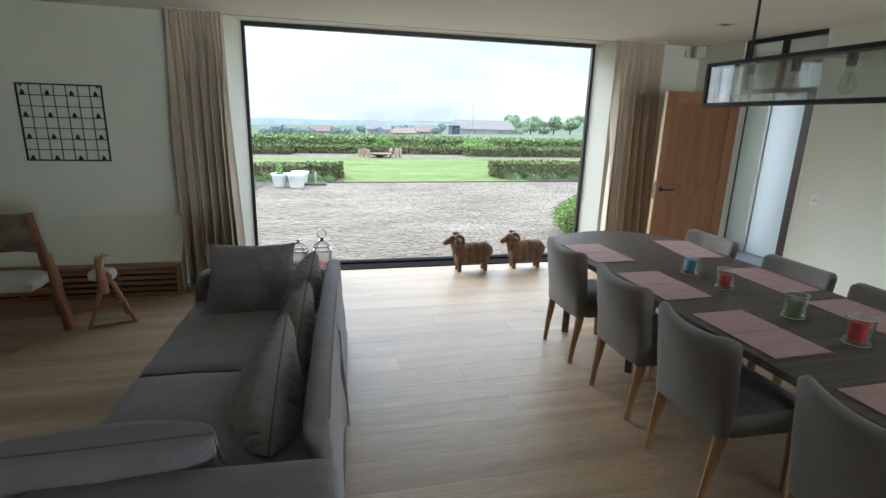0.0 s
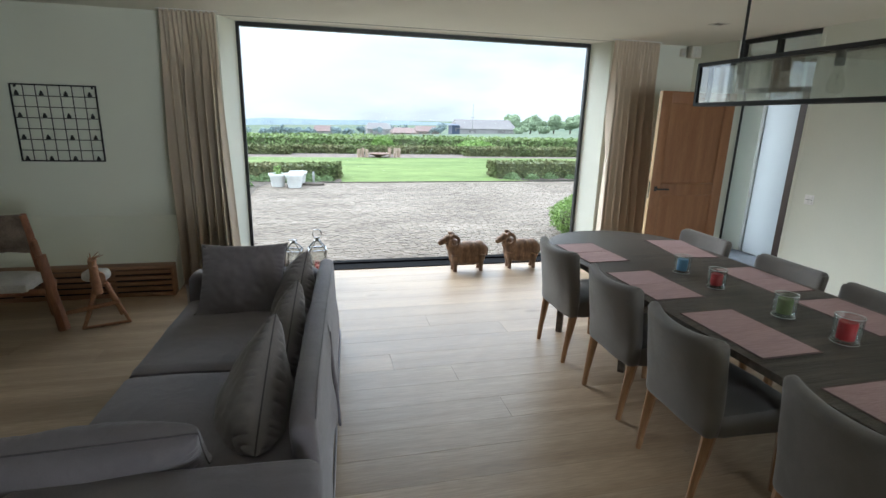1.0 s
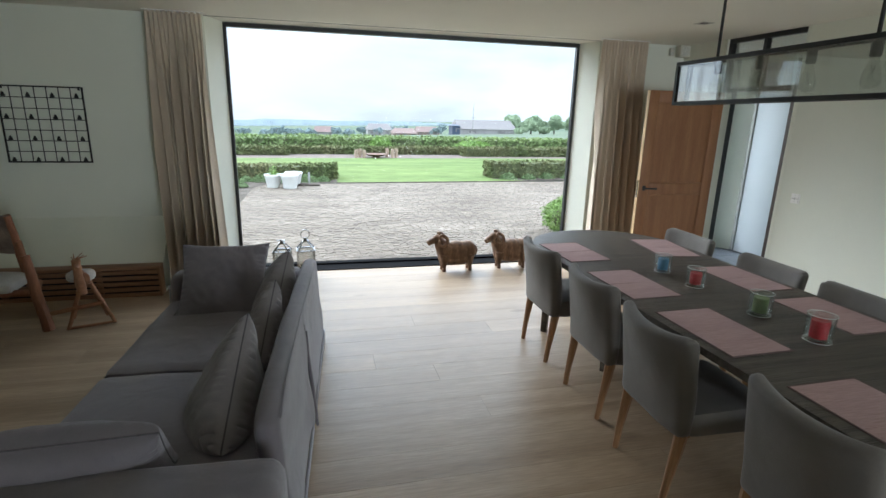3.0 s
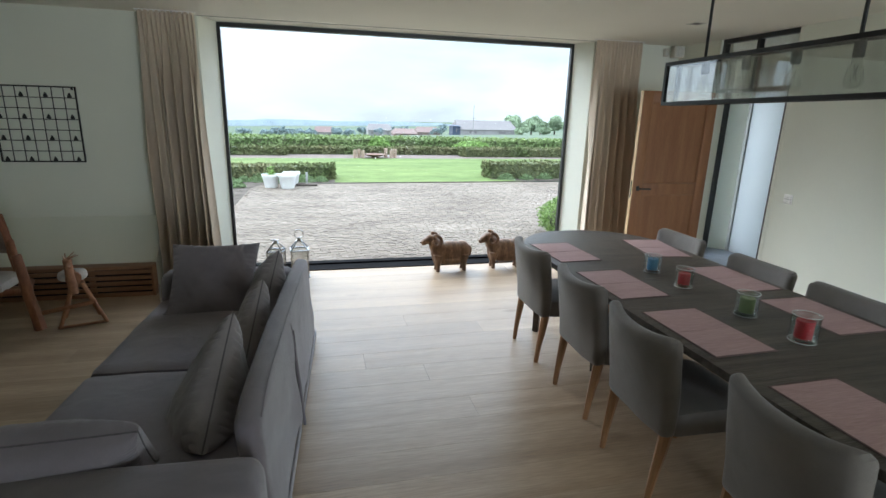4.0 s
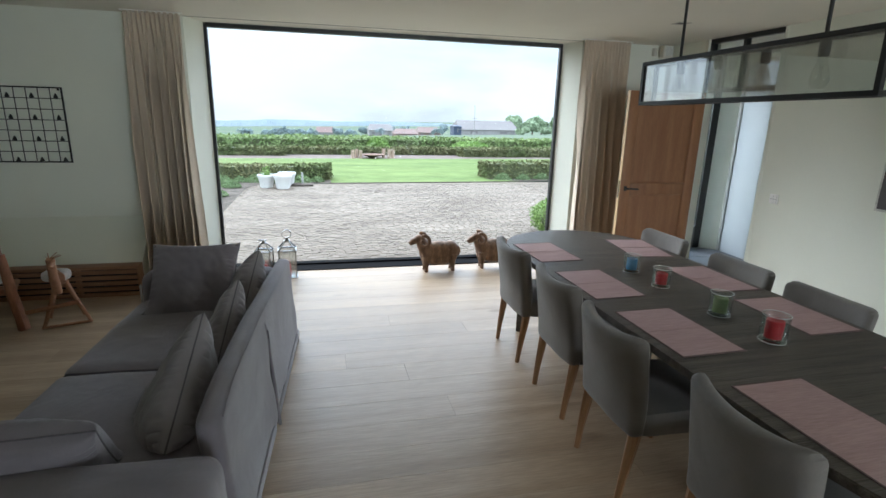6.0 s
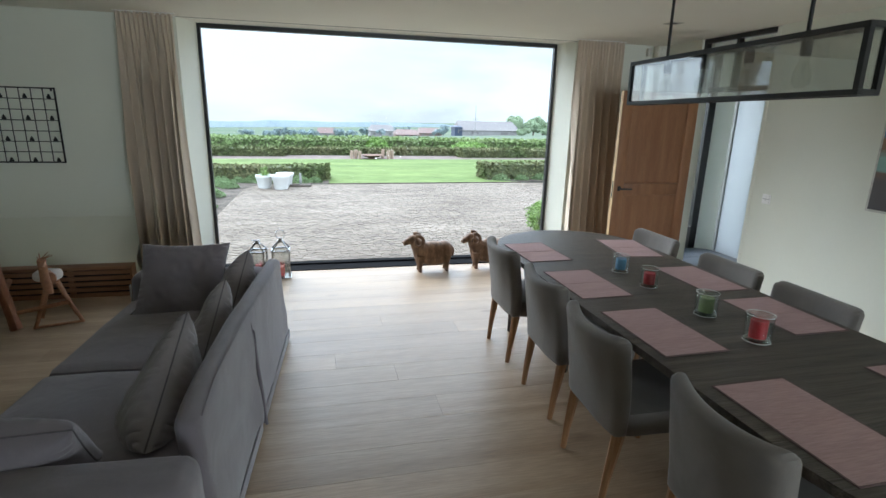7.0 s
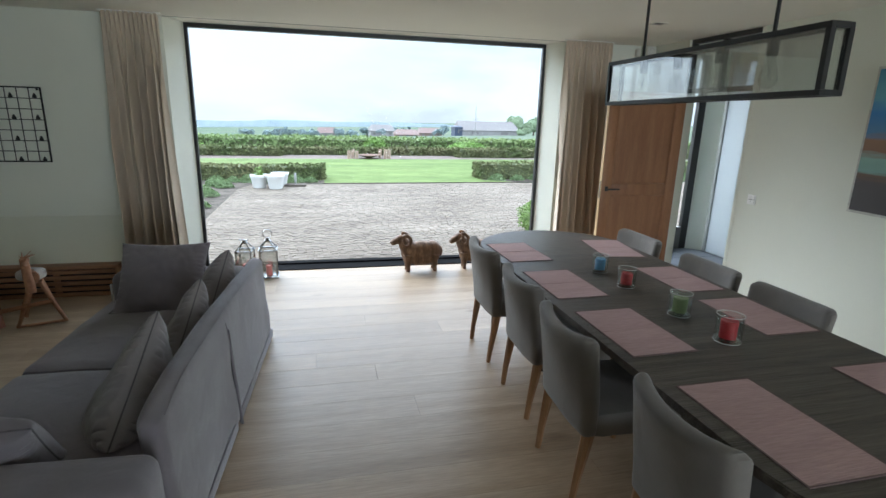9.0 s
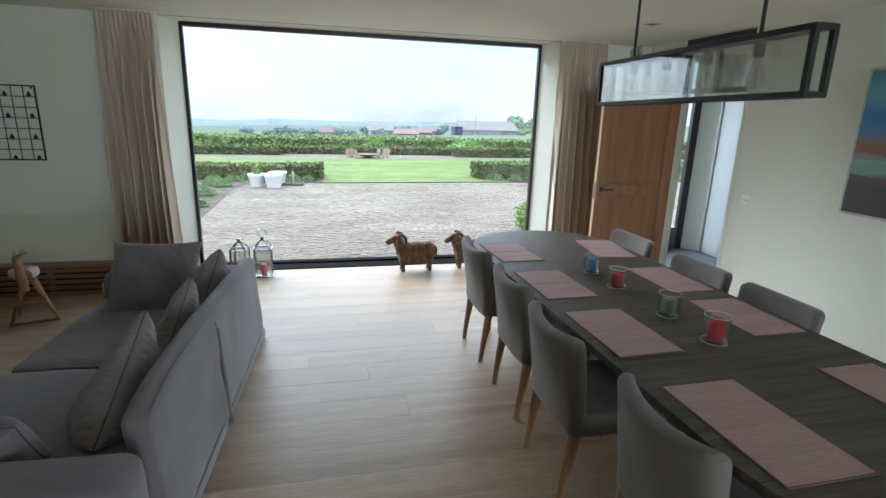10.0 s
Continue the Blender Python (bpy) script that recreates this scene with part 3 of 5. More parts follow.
# loudspeaker and sensor high in the corner
spk = thing("wall_speaker", pose(4.345, NY, 2.452), "small cream wall loudspeaker under the ceiling", "loudspeaker")
part("case", boxes((-0.065, 0.065, -0.11, -0.02, -0.065, 0.065), bevel=0.012), M_CREAM, spk)
part("grille", boxes((-0.052, 0.052, -0.114, -0.1105, -0.052, 0.052), bevel=0.0015, seg=1), M_CANVAS_EDGE, spk)
part("bracket", boxes((-0.02, 0.02, -0.02, 0, -0.03, 0.03)), M_GREYPLASTIC, spk)
sen = thing("alarm_detector", pose(4.225, NY, 2.445), "small cream alarm detector under the ceiling", "detector")
part("case", boxes((-0.026, 0.026, -0.045, 0, -0.045, 0.045), bevel=0.012), M_CREAM, sen)
part("lens", boxes((-0.018, 0.018, -0.049, -0.0455, -0.034, -0.004), bevel=0.001, seg=1), M_CANVAS_EDGE, sen)

spot = thing("ceiling_spot", pose(3.55, 4.06, CZ), "square recessed ceiling spotlight, switched off", "spotlight")
part("trim_ring", boxes((-0.06, 0.06, -0.06, -0.045, -0.005, -0.0005), (-0.06, 0.06, 0.045, 0.06, -0.005, -0.0005), (-0.06, -0.045, -0.045, 0.045, -0.005, -0.0005), (0.045, 0.06, -0.045, 0.045, -0.005, -0.0005)), M_CANVAS_EDGE, spot)
part("reflector", boxes((-0.045, 0.045, -0.045, 0.045, -0.0018, -0.0006)), M_GREYSTEEL, spot)
part("lamp_eye", lathe(bmesh.new(), [(0.03, -0.004), (0.03, -0.002)], 20), M_STEEL, spot)

# ---- low slatted radiator cover ----
bench = thing("radiator_cover", pose(0, 0, 0), "low oak radiator cover with horizontal slats along the wall", "radiator cover")
BX0, BX1, BY, BZ, BD = -5.38, -1.185, 4.90, 0.292, 0.115
part("top_board", boxes((BX0, BX1, BY - 0.008, BY + BD, BZ - 0.030, BZ), bevel=0.003), M_BENCH, bench)
part("end_board", boxes((BX1 - 0.022, BX1, BY, BY + BD, 0, BZ - 0.031), bevel=0.002), M_BENCH, bench)
part("end_board", boxes((BX0, BX0 + 0.03, BY, BY + BD, 0, BZ - 0.031), bevel=0.002), M_BENCH, bench)
for i in range(5):
    z = 0.004 + i * 0.0535
    part("slat", boxes((BX0 + 0.03, BX1 - 0.0225, BY - 0.004, BY + 0.018, z, z + 0.034), bevel=0.003, seg=1), M_BENCH, bench)
for x in (-1.70, -2.45, -3.2, -3.95, -4.7):
    part("stud", boxes((x - 0.02, x + 0.02, BY + 0.0185, BY + 0.05, 0, BZ - 0.031)), M_BENCH, bench)
# black board that paints the dark of the gaps between slats
part("gap_backing", boxes((BX0 + 0.031, BX1 - 0.023, BY + 0.095, BY + BD, 0, BZ - 0.032)), M_WICK, bench, "black board painting the shade behind the slats")
# wedge added to pass for the wall, sloped so that it shades alike
bm = bmesh.new()
ends = [[bm.verts.new((x, yy, zz)) for yy, zz in ((BY + BD + 0.002, 0.0), (NY, 0.0), (NY, 0.66), (BY + BD + 0.002, BZ - 0.004))] for x in (WX, BX1)]
bm.faces.new(ends[0][::-1]), bm.faces.new(ends[1])
for q in range(4):
    bm.faces.new((ends[0][q], ends[0][(q + 1) % 4], ends[1][(q + 1) % 4], ends[1][q]))
structure("wall_wedge", bm, M_WALL, "wall-coloured wedge added behind the radiator cover, sloped to shade like the wall")

# ---- curtains ----


def curtain(name, top, foot, y, z0, z1, folds, seed, label, lean=0.0, sway=0.0):
    """Cloth gathered on a heading tape: small pleats at the top run into fewer, deeper, uneven folds."""
    t = thing(name, pose(0, 0, 0), label, "curtain", "curtains at the window")
    rng = random.Random(seed)
    ph = [rng.uniform(0, 6.28) for _ in range(6)]
    x0, x1 = top
    nu, nv = folds * 44, 56

    def at_(u, v, off):
        z = z1 + (z0 - z1) * v
        f = v ** 1.25
        a0, a1 = x0 + (foot[0] - x0) * f, x1 + (foot[1] - x1) * f
        free = min(1.0, max(0.0, v - 0.035) * 4.5)
        warp = u + 0.085 * noise.noise(Vector((u * 3.1, v * 0.55, seed + 3))) + free * 0.03 * noise.noise(Vector((u * 6, v * 1.2, seed + 13)))
        warp += sway * v * (1 - u) * u
        amp = (0.058 + 0.025 * v) * (1 + 0.9 * noise.noise(Vector((u * 3.3, v * 0.7, seed + 8))))
        a = math.sin(warp * folds * 2 * math.pi + ph[3])
        fold = amp * free * (1.5 * abs(a) ** 1.4 - 0.7)
        fold += (1 - free) * 0.012 * math.sin(u * folds * 5 * math.pi + ph[1])
        fold += free * 0.020 * noise.noise(Vector((u * 13, v * 0.9, seed + 21)))
        fold += free * 0.008 * math.sin(warp * folds * 5.3 * math.pi + ph[2]) * (1 - 0.6 * v)
        side = 0.018 * free * math.cos(warp * folds * 2 * math.pi + ph[3])
        return (a0 + (a1 - a0) * u + side, y - lean * f + fold + off, z)

    verts, faces = [], []
    for side, off in ((0, 0.0), (1, 0.004)):
        for j in range(nv + 1):
            for i in range(nu + 1):
                verts.append(at_(i / nu, j / nv, off))
    row, layer = nu + 1, (nu + 1) * (nv + 1)
    for j in range(nv):
        for i in range(nu):
            a = j * row + i
            faces.append((a, a + 1, a + row + 1, a + row))
            b = a + layer
            faces.append((b, b + row, b + row + 1, b + 1))
    for j in range(nv):
        for i in (0, nu):
            a = j * row + i
            faces.append((a, a + row, a + row + layer, a + layer))
    for i in range(nu):
        a = nv * row + i
        faces.append((a, a + 1, a + 1 + layer, a + layer))
    raw("cloth", verts, faces, M_CURTAIN, t, smooth=True)
    n = folds * 2
    for i in range(n):
        cx = x0 + (x1 - x0) * (i + 0.5) / n
        part("hook", boxes((cx - 0.012, cx + 0.012, y - 0.012, y + 0.012, z1 - 0.004, z1 + 0.012)), M_CURTAIN, t)
    part("rail", boxes((x0 - 0.02, x1 + 0.02, y - 0.008, y + 0.016, z1 + 0.0125, z1 + 0.02)), M_WHITE, t, "white ceiling track")


curtain("curtain", (-1.165, -0.705), (-1.14, -0.595), 5.235, 0.012, 2.50, 5, 3, "beige linen curtain drawn aside, hanging to the floor", 0.12, 0.25)
curtain("curtain", (3.275, 3.83), (3.29, 3.98), 5.25, 0.012, 2.50, 6, 8, "beige linen curtain gathered beside the oak door")

# ---- sofa ----


def rounded_slab(bm, x0, x1, y0, y1, z0, z1, r, puff=0.0, seed=0, cell=0.045):
    """A soft upholstered block: rounded edges, a bulge on its faces and a slight unevenness."""
    nx, ny, nz = (max(2, round((b - a) / cell)) for a, b in ((x0, x1), (y0, y1), (z0, z1)))
    c = Vector(((x0 + x1) / 2, (y0 + y1) / 2, (z0 + z1) / 2))
    h = Vector(((x1 - x0) / 2, (y1 - y0) / 2, (z1 - z0) / 2))
    seen = {}

    def v(i, j, k):
        key = (i, j, k)
        if key not in seen:
            p = Vector((2 * i / nx - 1, 2 * j / ny - 1, 2 * k / nz - 1))
            q = Vector((p.x * h.x, p.y * h.y, p.z * h.z))
            core = Vector([max(-(h[a] - r), min(h[a] - r, q[a])) for a in range(3)])
            d = q - core
            if d.length > 1e-9:
                q = core + d.normalized() * r
            b = puff * (1 - p.x ** 2) * (1 - p.y ** 2)
            if abs(p.z) > 0.999:
                q.z += b * p.z
            w = c + q
            w += 0.006 * Vector((noise.noise(w * 5 + Vector((seed, 0, 0))), noise.noise(w * 5 + Vector((0, seed, 7))), noise.noise(w * 5 + Vector((3, 0, seed)))))
            seen[key] = bm.verts.new(w)
        return seen[key]

    for a in range(nx):
        for b in range(ny):
            bm.faces.new((v(a, b, 0), v(a, b + 1, 0), v(a + 1, b + 1, 0), v(a + 1, b, 0)))
            bm.faces.new((v(a, b, nz), v(a + 1, b, nz), v(a + 1, b + 1, nz), v(a, b + 1, nz)))
    for a in range(nx):
        for k in range(nz):
            bm.faces.new((v(a, 0, k), v(a + 1, 0, k), v(a + 1, 0, k + 1), v(a, 0, k + 1)))
            bm.faces.new((v(a, ny, k), v(a, ny, k + 1), v(a + 1, ny, k + 1), v(a + 1, ny, k)))
    for b in range(ny):
        for k in range(nz):
            bm.faces.new((v(0, b, k), v(0, b, k + 1), v(0, b + 1, k + 1), v(0, b + 1, k)))
            bm.faces.new((v(nx, b, k), v(nx, b + 1, k), v(nx, b + 1, k + 1), v(nx, b, k + 1)))
    return bm


SOFA = pose(0.16, 2.5, 0, 0, 0, -3.5)
sofa = thing("sofa", SOFA, "long grey cotton slipcovered sofa with loose cushions", "sofa")
bm = bmesh.new()
rounded_slab(bm, -0.86, -0.03, -1.05, 1.05, 0.06, 0.30, 0.03, seed=2)
part("base", bm, M_SOFA, sofa)


def shear_back(bm, tilt):
    for v in bm.verts:
        v.co.x -= tilt * v.co.z
    return bm


bm = bmesh.new()
rounded_slab(bm, -0.068, 0.03, -0.91, 1.22, 0.03, 0.70, 0.048, seed=5, cell=0.03)
for v in bm.verts:
    v.co.z -= 0.05 * max(0.0, v.co.y / 1.22) * v.co.z / 0.7
    v.co.z -= 0.065 * max(0.0, (-v.co.y - 0.60) / 0.31) ** 1.5 * max(0.0, v.co.z - 0.4) / 0.3
    v.co.x += 0.010 * noise.noise(Vector((v.co.y * 3.5, v.co.z * 1.2, 4))) * (1 if v.co.x > 0 else 0)
    # slack folds of the loose cover
    slack = math.sin(v.co.y * 9 + v.co.z * 14 + 3 * noise.noise(v.co * 2.3)) * max(0.0, noise.noise(v.co * 1.7 + Vector((5, 0, 2))))
    v.co.x += 0.010 * slack * (1 if v.co.x > -0.02 else 0)
    if v.co.x > 0 and v.co.z < 0.62:
        v.co.x += 0.012 * math.exp(-((v.co.y + 0.03) / 0.05) ** 2) * (0.62 - v.co.z) / 0.6
part("backrest", shear_back(bm, 0.06), M_SOFA, sofa)
# kick pleat in the slipcover: wedge painting its shade, overlapping cloth lip beside it
bm = bmesh.new()
tri = [[bm.verts.new((x, y, z)) for y, z in ((0.03, 0.58), (0.006, 0.04), (0.036, 0.04))] for x in (0.0, 0.046)]
bm.faces.new(tri[1]), bm.faces.new(tri[0][::-1])
for q in range(3):
    bm.faces.new((tri[0][q], tri[0][(q + 1) % 3], tri[1][(q + 1) % 3], tri[1][q]))
part("pleat_shade", shear_back(bm, 0.06), M_CREASE_SHADE, sofa, "dark wedge painting the shade inside the slipcover fold")
part("pleat_lip", shear_back(tube(bmesh.new(), [(0.034, 0.026, 0.62), (0.042, 0.018, 0.45), (0.048, 0.008, 0.25), (0.050, -0.002, 0.03)], [0.003, 0.006, 0.008, 0.008], 8), 0.06), M_SOFA, sofa)
for y0, y1, x1, s in ((-1.23, -0.985, 0.03, 3), (1.0, 1.22, -0.10, 4)):
    bm = bmesh.new()
    rounded_slab(bm, -0.92 if y0 < 0 else -0.985, x1, y0, y1, 0.03, 0.60, 0.07, seed=s)
    part("armrest", bm, M_SOFA, sofa)
for y0, y1, s in ((-0.985, -0.063, 6), (-0.058, 1.0, 7)):
    bm = bmesh.new()
    rounded_slab(bm, -0.965, -0.085, y0, y1, 0.285, 0.44, 0.035, puff=0.022, seed=s)
    seat = part("seat_cushion", bm, M_SOFA, sofa)
    pts = [(-0.962, y0 + 0.03, 0.405), (-0.965, (y0 + y1) / 2, 0.41), (-0.962, y1 - 0.03, 0.405)]
    part("piping", tube(bmesh.new(), pts, 0.005, 6), M_CREASE_SHADE, seat)


def seam_point(y):
    return (0.027, y, 0.684 - 0.05 * max(0.0, y / 1.22) - 0.061 * max(0.0, (-y - 0.60) / 0.31) ** 1.5)


part("top_seam", shear_back(tube(bmesh.new(), [seam_point(-0.86 + k * 0.0975) for k in range(21)], 0.003, 6), 0.06), M_SOFA, sofa, "stitched seam along the top of the back")
# narrow pale strip on the outer edge of the far arm
part("arm_edge_strip", boxes((-0.992, -0.986, 1.03, 1.055, 0.30, 0.52), bevel=0.002, seg=1), M_FLEECE, sofa, "pale strip at the arm's edge")
# skirt hem along the back
part("hem", boxes((0.024, 0.034, -1.2, -0.03, 0.012, 0.075), bevel=0.004), M_SOFA, sofa)
part("hem", boxes((0.024, 0.034, 0.03, 1.21, 0.012, 0.075), bevel=0.004), M_SOFA, sofa)
for x in (-0.85, -0.1):
    for y in (-1.12, 1.12):
        part("foot", lathe(bmesh.new(), [(0.022, 0.0), (0.028, 0.06)], 12, x, y), M_LEG, sofa)


def pillow(name, w, h, thick, m, seed, label, mat=None, group="cushions on the sofa", seat=0.448, pin=0.085, full=0.36, slump=0.0, crease=0.022, sag=0.0):
    """A stuffed cushion, w along y and h along z, with pinched corners, puckers at the seam and a cord round it."""
    t = thing(name, m, label, "cushion", group)
    n = 96
    bm = bmesh.new()

    def outline(u, v):
        z = h / 2 * v * (1 - pin * (1 - u * u) * abs(v))
        return Vector((0, w / 2 * u * (1 - pin * (1 - v * v) * abs(u)) + slump * z, z))

    grids = []
    for side in (1, -1):
        g = []
        for i in range(n + 1):
            row = []
            for j in range(n + 1):
                u, v = 2 * i / n - 1, 2 * j / n - 1
                u, v = math.sin(u * math.pi / 2), math.sin(v * math.pi / 2)
                edge = i in (0, n) or j in (0, n)
                if side < 0 and edge:
                    row.append(grids[0][i][j])
                    continue
                p = outline(u, v)
                d = thick / 2 * ((1 - u * u) * (1 - v * v)) ** full
                rim = 1 - min(1 - abs(u), 1 - abs(v))
                along = v if abs(u) > abs(v) else u
                turn = along * 21 + seed + 3 * noise.noise(Vector((along * 2.5, seed, side * 0.7)))
                reach = 0.22 + 0.4 * abs(noise.noise(Vector((along * 5, seed + 7, side))))
                fade = max(0.0, 1 - (1 - rim) / reach) * min(1, (1 - rim) * 22)
                d -= crease * (1 - abs(math.sin(turn))) ** 1.6 * fade * (0.8 + 0.6 * noise.noise(Vector((along * 6, seed + 2, side))))
                d += 0.35 * crease * abs(math.sin(turn)) * fade
                d += 0.016 * noise.noise(Vector((u * 2.2 + seed, v * 2.2, side * 3))) * (1 - rim ** 4)
                d += 0.007 * noise.noise(Vector((u * 5 + seed, v * 5 + u * 2, side * 3 + 9))) * (1 - rim ** 4)
                shrink = 1 - 1.2 * crease * (1 - abs(math.sin(turn))) ** 1.6 * fade
                p.y, p.z = p.y * shrink, p.z * shrink
                p.x = side * d
                row.append(bm.verts.new(p))
            g.append(row)
        grids.append(g)
        for i in range(n):
            for j in range(n):
                bm.faces.new((g[i][j], g[i + 1][j], g[i + 1][j + 1], g[i][j + 1]))
    back = m.inverted()
    mid = m.translation.z
    for v in bm.verts:
        v.co.x *= 1 + sag * max(-0.75, min(0.8, (mid - (m @ v.co).z) / (0.42 * h)))
        q = m @ v.co
        if q.z < seat + 0.03:
            q.z = seat + 0.03 * math.exp((q.z - seat - 0.03) / 0.03)
            v.co = back @ q
    body = part("cover", bm, mat or M_CUSHION_LIT, t)
    ring = [outline(-1 + 2 * k / 12, -1) for k in range(12)] + [outline(1, -1 + 2 * k / 12) for k in range(12)]
    ring += [outline(1 - 2 * k / 12, 1) for k in range(12)] + [outline(-1, 1 - 2 * k / 12) for k in range(12)]
    for q in ring:
        z = (m @ q).z
        if z < seat + 0.03:
            p = m @ q
            p.z = seat + 0.03 * math.exp((z - seat - 0.03) / 0.03)
            q[:] = back @ p
    part("piping", tube(bmesh.new(), ring + [ring[0]], 0.0036, 6, cap=False), M_CREASE_SHADE, t, "corded seam, darkened to paint its shadow line")
    return t


def tip_at(tip, w, h, rx, ry, rz):
    """The pose of a cushion whose near upper corner lies at tip."""
    m = pose(0, 0, 0, rx, ry, rz)
    return Matrix.Translation(Vector(tip) - m @ Vector((0, -w / 2, h / 2))) @ m


# three cushions along the back, one against the far arm, one over the near arm
pillow("cushion", 0.52, 0.66, 0.33, tip_at((-0.075, 2.26, 0.805), 0.52, 0.66, -58, 17, 5), 1, "grey cotton cushion leaning against the sofa back", full=0.35, sag=0.36, crease=0.015)
pillow("cushion", 0.48, 0.55, 0.27, tip_at((0.01, 2.75, 0.80), 0.48, 0.55, -52, 16, 3), 2, "grey cotton cushion leaning against the sofa back", full=0.35, sag=0.36, crease=0.015)
pillow("cushion", 0.46, 0.52, 0.33, tip_at((0.05, 3.40, 0.79), 0.46, 0.52, -45, 20, 6), 3, "grey cotton cushion leaning against the sofa back", full=0.35, sag=0.36, crease=0.015)
# these two keep the darker sofa cotton, painted as if in shade
pillow("cushion", 0.55, 0.54, 0.17, pose(-0.365, 3.36, 0.605, 0, -37, -93), 4, "large grey cushion standing against the sofa arm", M_SOFA, crease=0.008)
pillow("cushion", 0.70, 0.40, 0.25, pose(-0.625, 1.65, 0.52, 0, -33, 91), 5, "grey cushion slumped over the near sofa arm", M_SOFA, pin=0.03, full=0.30, crease=0.004)

# ---- dining table ----
TC = Vector((2.455, 2.13))
TA, TL, TZ = 0.585, 1.79, 0.75


def table_outline(grow=0.0, n=14):
    """Straight sides, half-oval ends."""
    a, e = TA + grow, 0.52 + grow
    pts = [(a * math.cos(w), TL - 0.52 + e * math.sin(w)) for w in (math.pi * k / n for k in range(n + 1))]
    return pts + [(-x, -y) for x, y in pts]


table = thing("dining_table", pose(TC.x, TC.y, 0, 0, 0, 1.0), "long dark-stained wooden dining table with rounded ends", "table")
bm = prism(table_outline(), TZ - 0.035, TZ)
bmesh.ops.bevel(bm, geom=[e for e in bm.edges if abs(e.verts[0].co.z - e.verts[1].co.z) < 1e-5], offset=0.006, segments=2, affect="EDGES")
part("tabletop", bm, M_TABLE, table)
part("apron", boxes((-0.42, -0.40, -1.35, 1.35, 0.64, TZ - 0.036)), M_TABLE, table)
part("apron", boxes((0.40, 0.42, -1.35, 1.35, 0.64, TZ - 0.036)), M_TABLE, table)
part("apron", boxes((-0.40, 0.40, -1.37, -1.35, 0.64, TZ - 0.036)), M_TABLE, table)
part("apron", boxes((-0.40, 0.40, 1.35, 1.37, 0.64, TZ - 0.036)), M_TABLE, table)
for sx in (-1, 1):
    for sy in (-1, 1):
        part("leg", tube(bmesh.new(), [(sx * 0.41, sy * 1.40, 0.0), (sx * 0.40, sy * 1.40, TZ - 0.036)], [0.03, 0.045], 4), M_TABLE, table)
        part("leg", tube(bmesh.new(), [(sx * 0.29, sy * 0.69, 0.0), (sx * 0.32, sy * 0.69, TZ - 0.036)], [0.03, 0.045], 4), M_TABLE, table)

# ---- place mats ----


def place_mat(x0, x1, y0, y1, turn, label="dusty-pink woven place mat lying on the dining table"):
    w, h = x1 - x0, y1 - y0
    t = thing("place_mat", pose((x0 + x1) / 2, (y0 + y1) / 2, TZ, 0, 0, turn), label, "place mat", "place mats on the table")
    bm = boxes((-w / 2 + 0.006, w / 2 - 0.006, -h / 2 + 0.006, h / 2 - 0.006, 0.0008, 0.004))
    part("weave", bm, M_MAT, t)
    part("border", boxes((-w / 2, w / 2, -h / 2, -h / 2 + 0.006, 0.0005, 0.0045), (-w / 2, w / 2, h / 2 - 0.006, h / 2, 0.0005, 0.0045),
                         (-w / 2, -w / 2 + 0.006, -h / 2 + 0.006, h / 2 - 0.006, 0.0005, 0.0045), (w / 2 - 0.006, w / 2, -h / 2 + 0.006, h / 2 - 0.006, 0.0005, 0.0045)), M_MAT_EDGE, t)
    part("fold_line", boxes((-w / 2 + 0.006, w / 2 - 0.006, -0.003, 0.003, 0.0041, 0.0062), bevel=0.0009, seg=1), M_MAT, t)


for x0, x1, y0, y1, turn in ((1.91, 2.225, 2.985, 3.485, 2), (1.918, 2.235, 2.255, 2.76, 1), (1.928, 2.252, 1.55, 2.067, 1), (1.957, 2.283, 0.745, 1.305, 0.5),
                             (2.68, 2.99, 2.99, 3.505, -8), (2.70, 3.0, 2.245, 2.735, 0), (2.697, 3.01, 1.637, 2.118, 0), (2.70, 2.995, 0.80, 1.32, 0)):
    place_mat(x0, x1, y0, y1, turn)

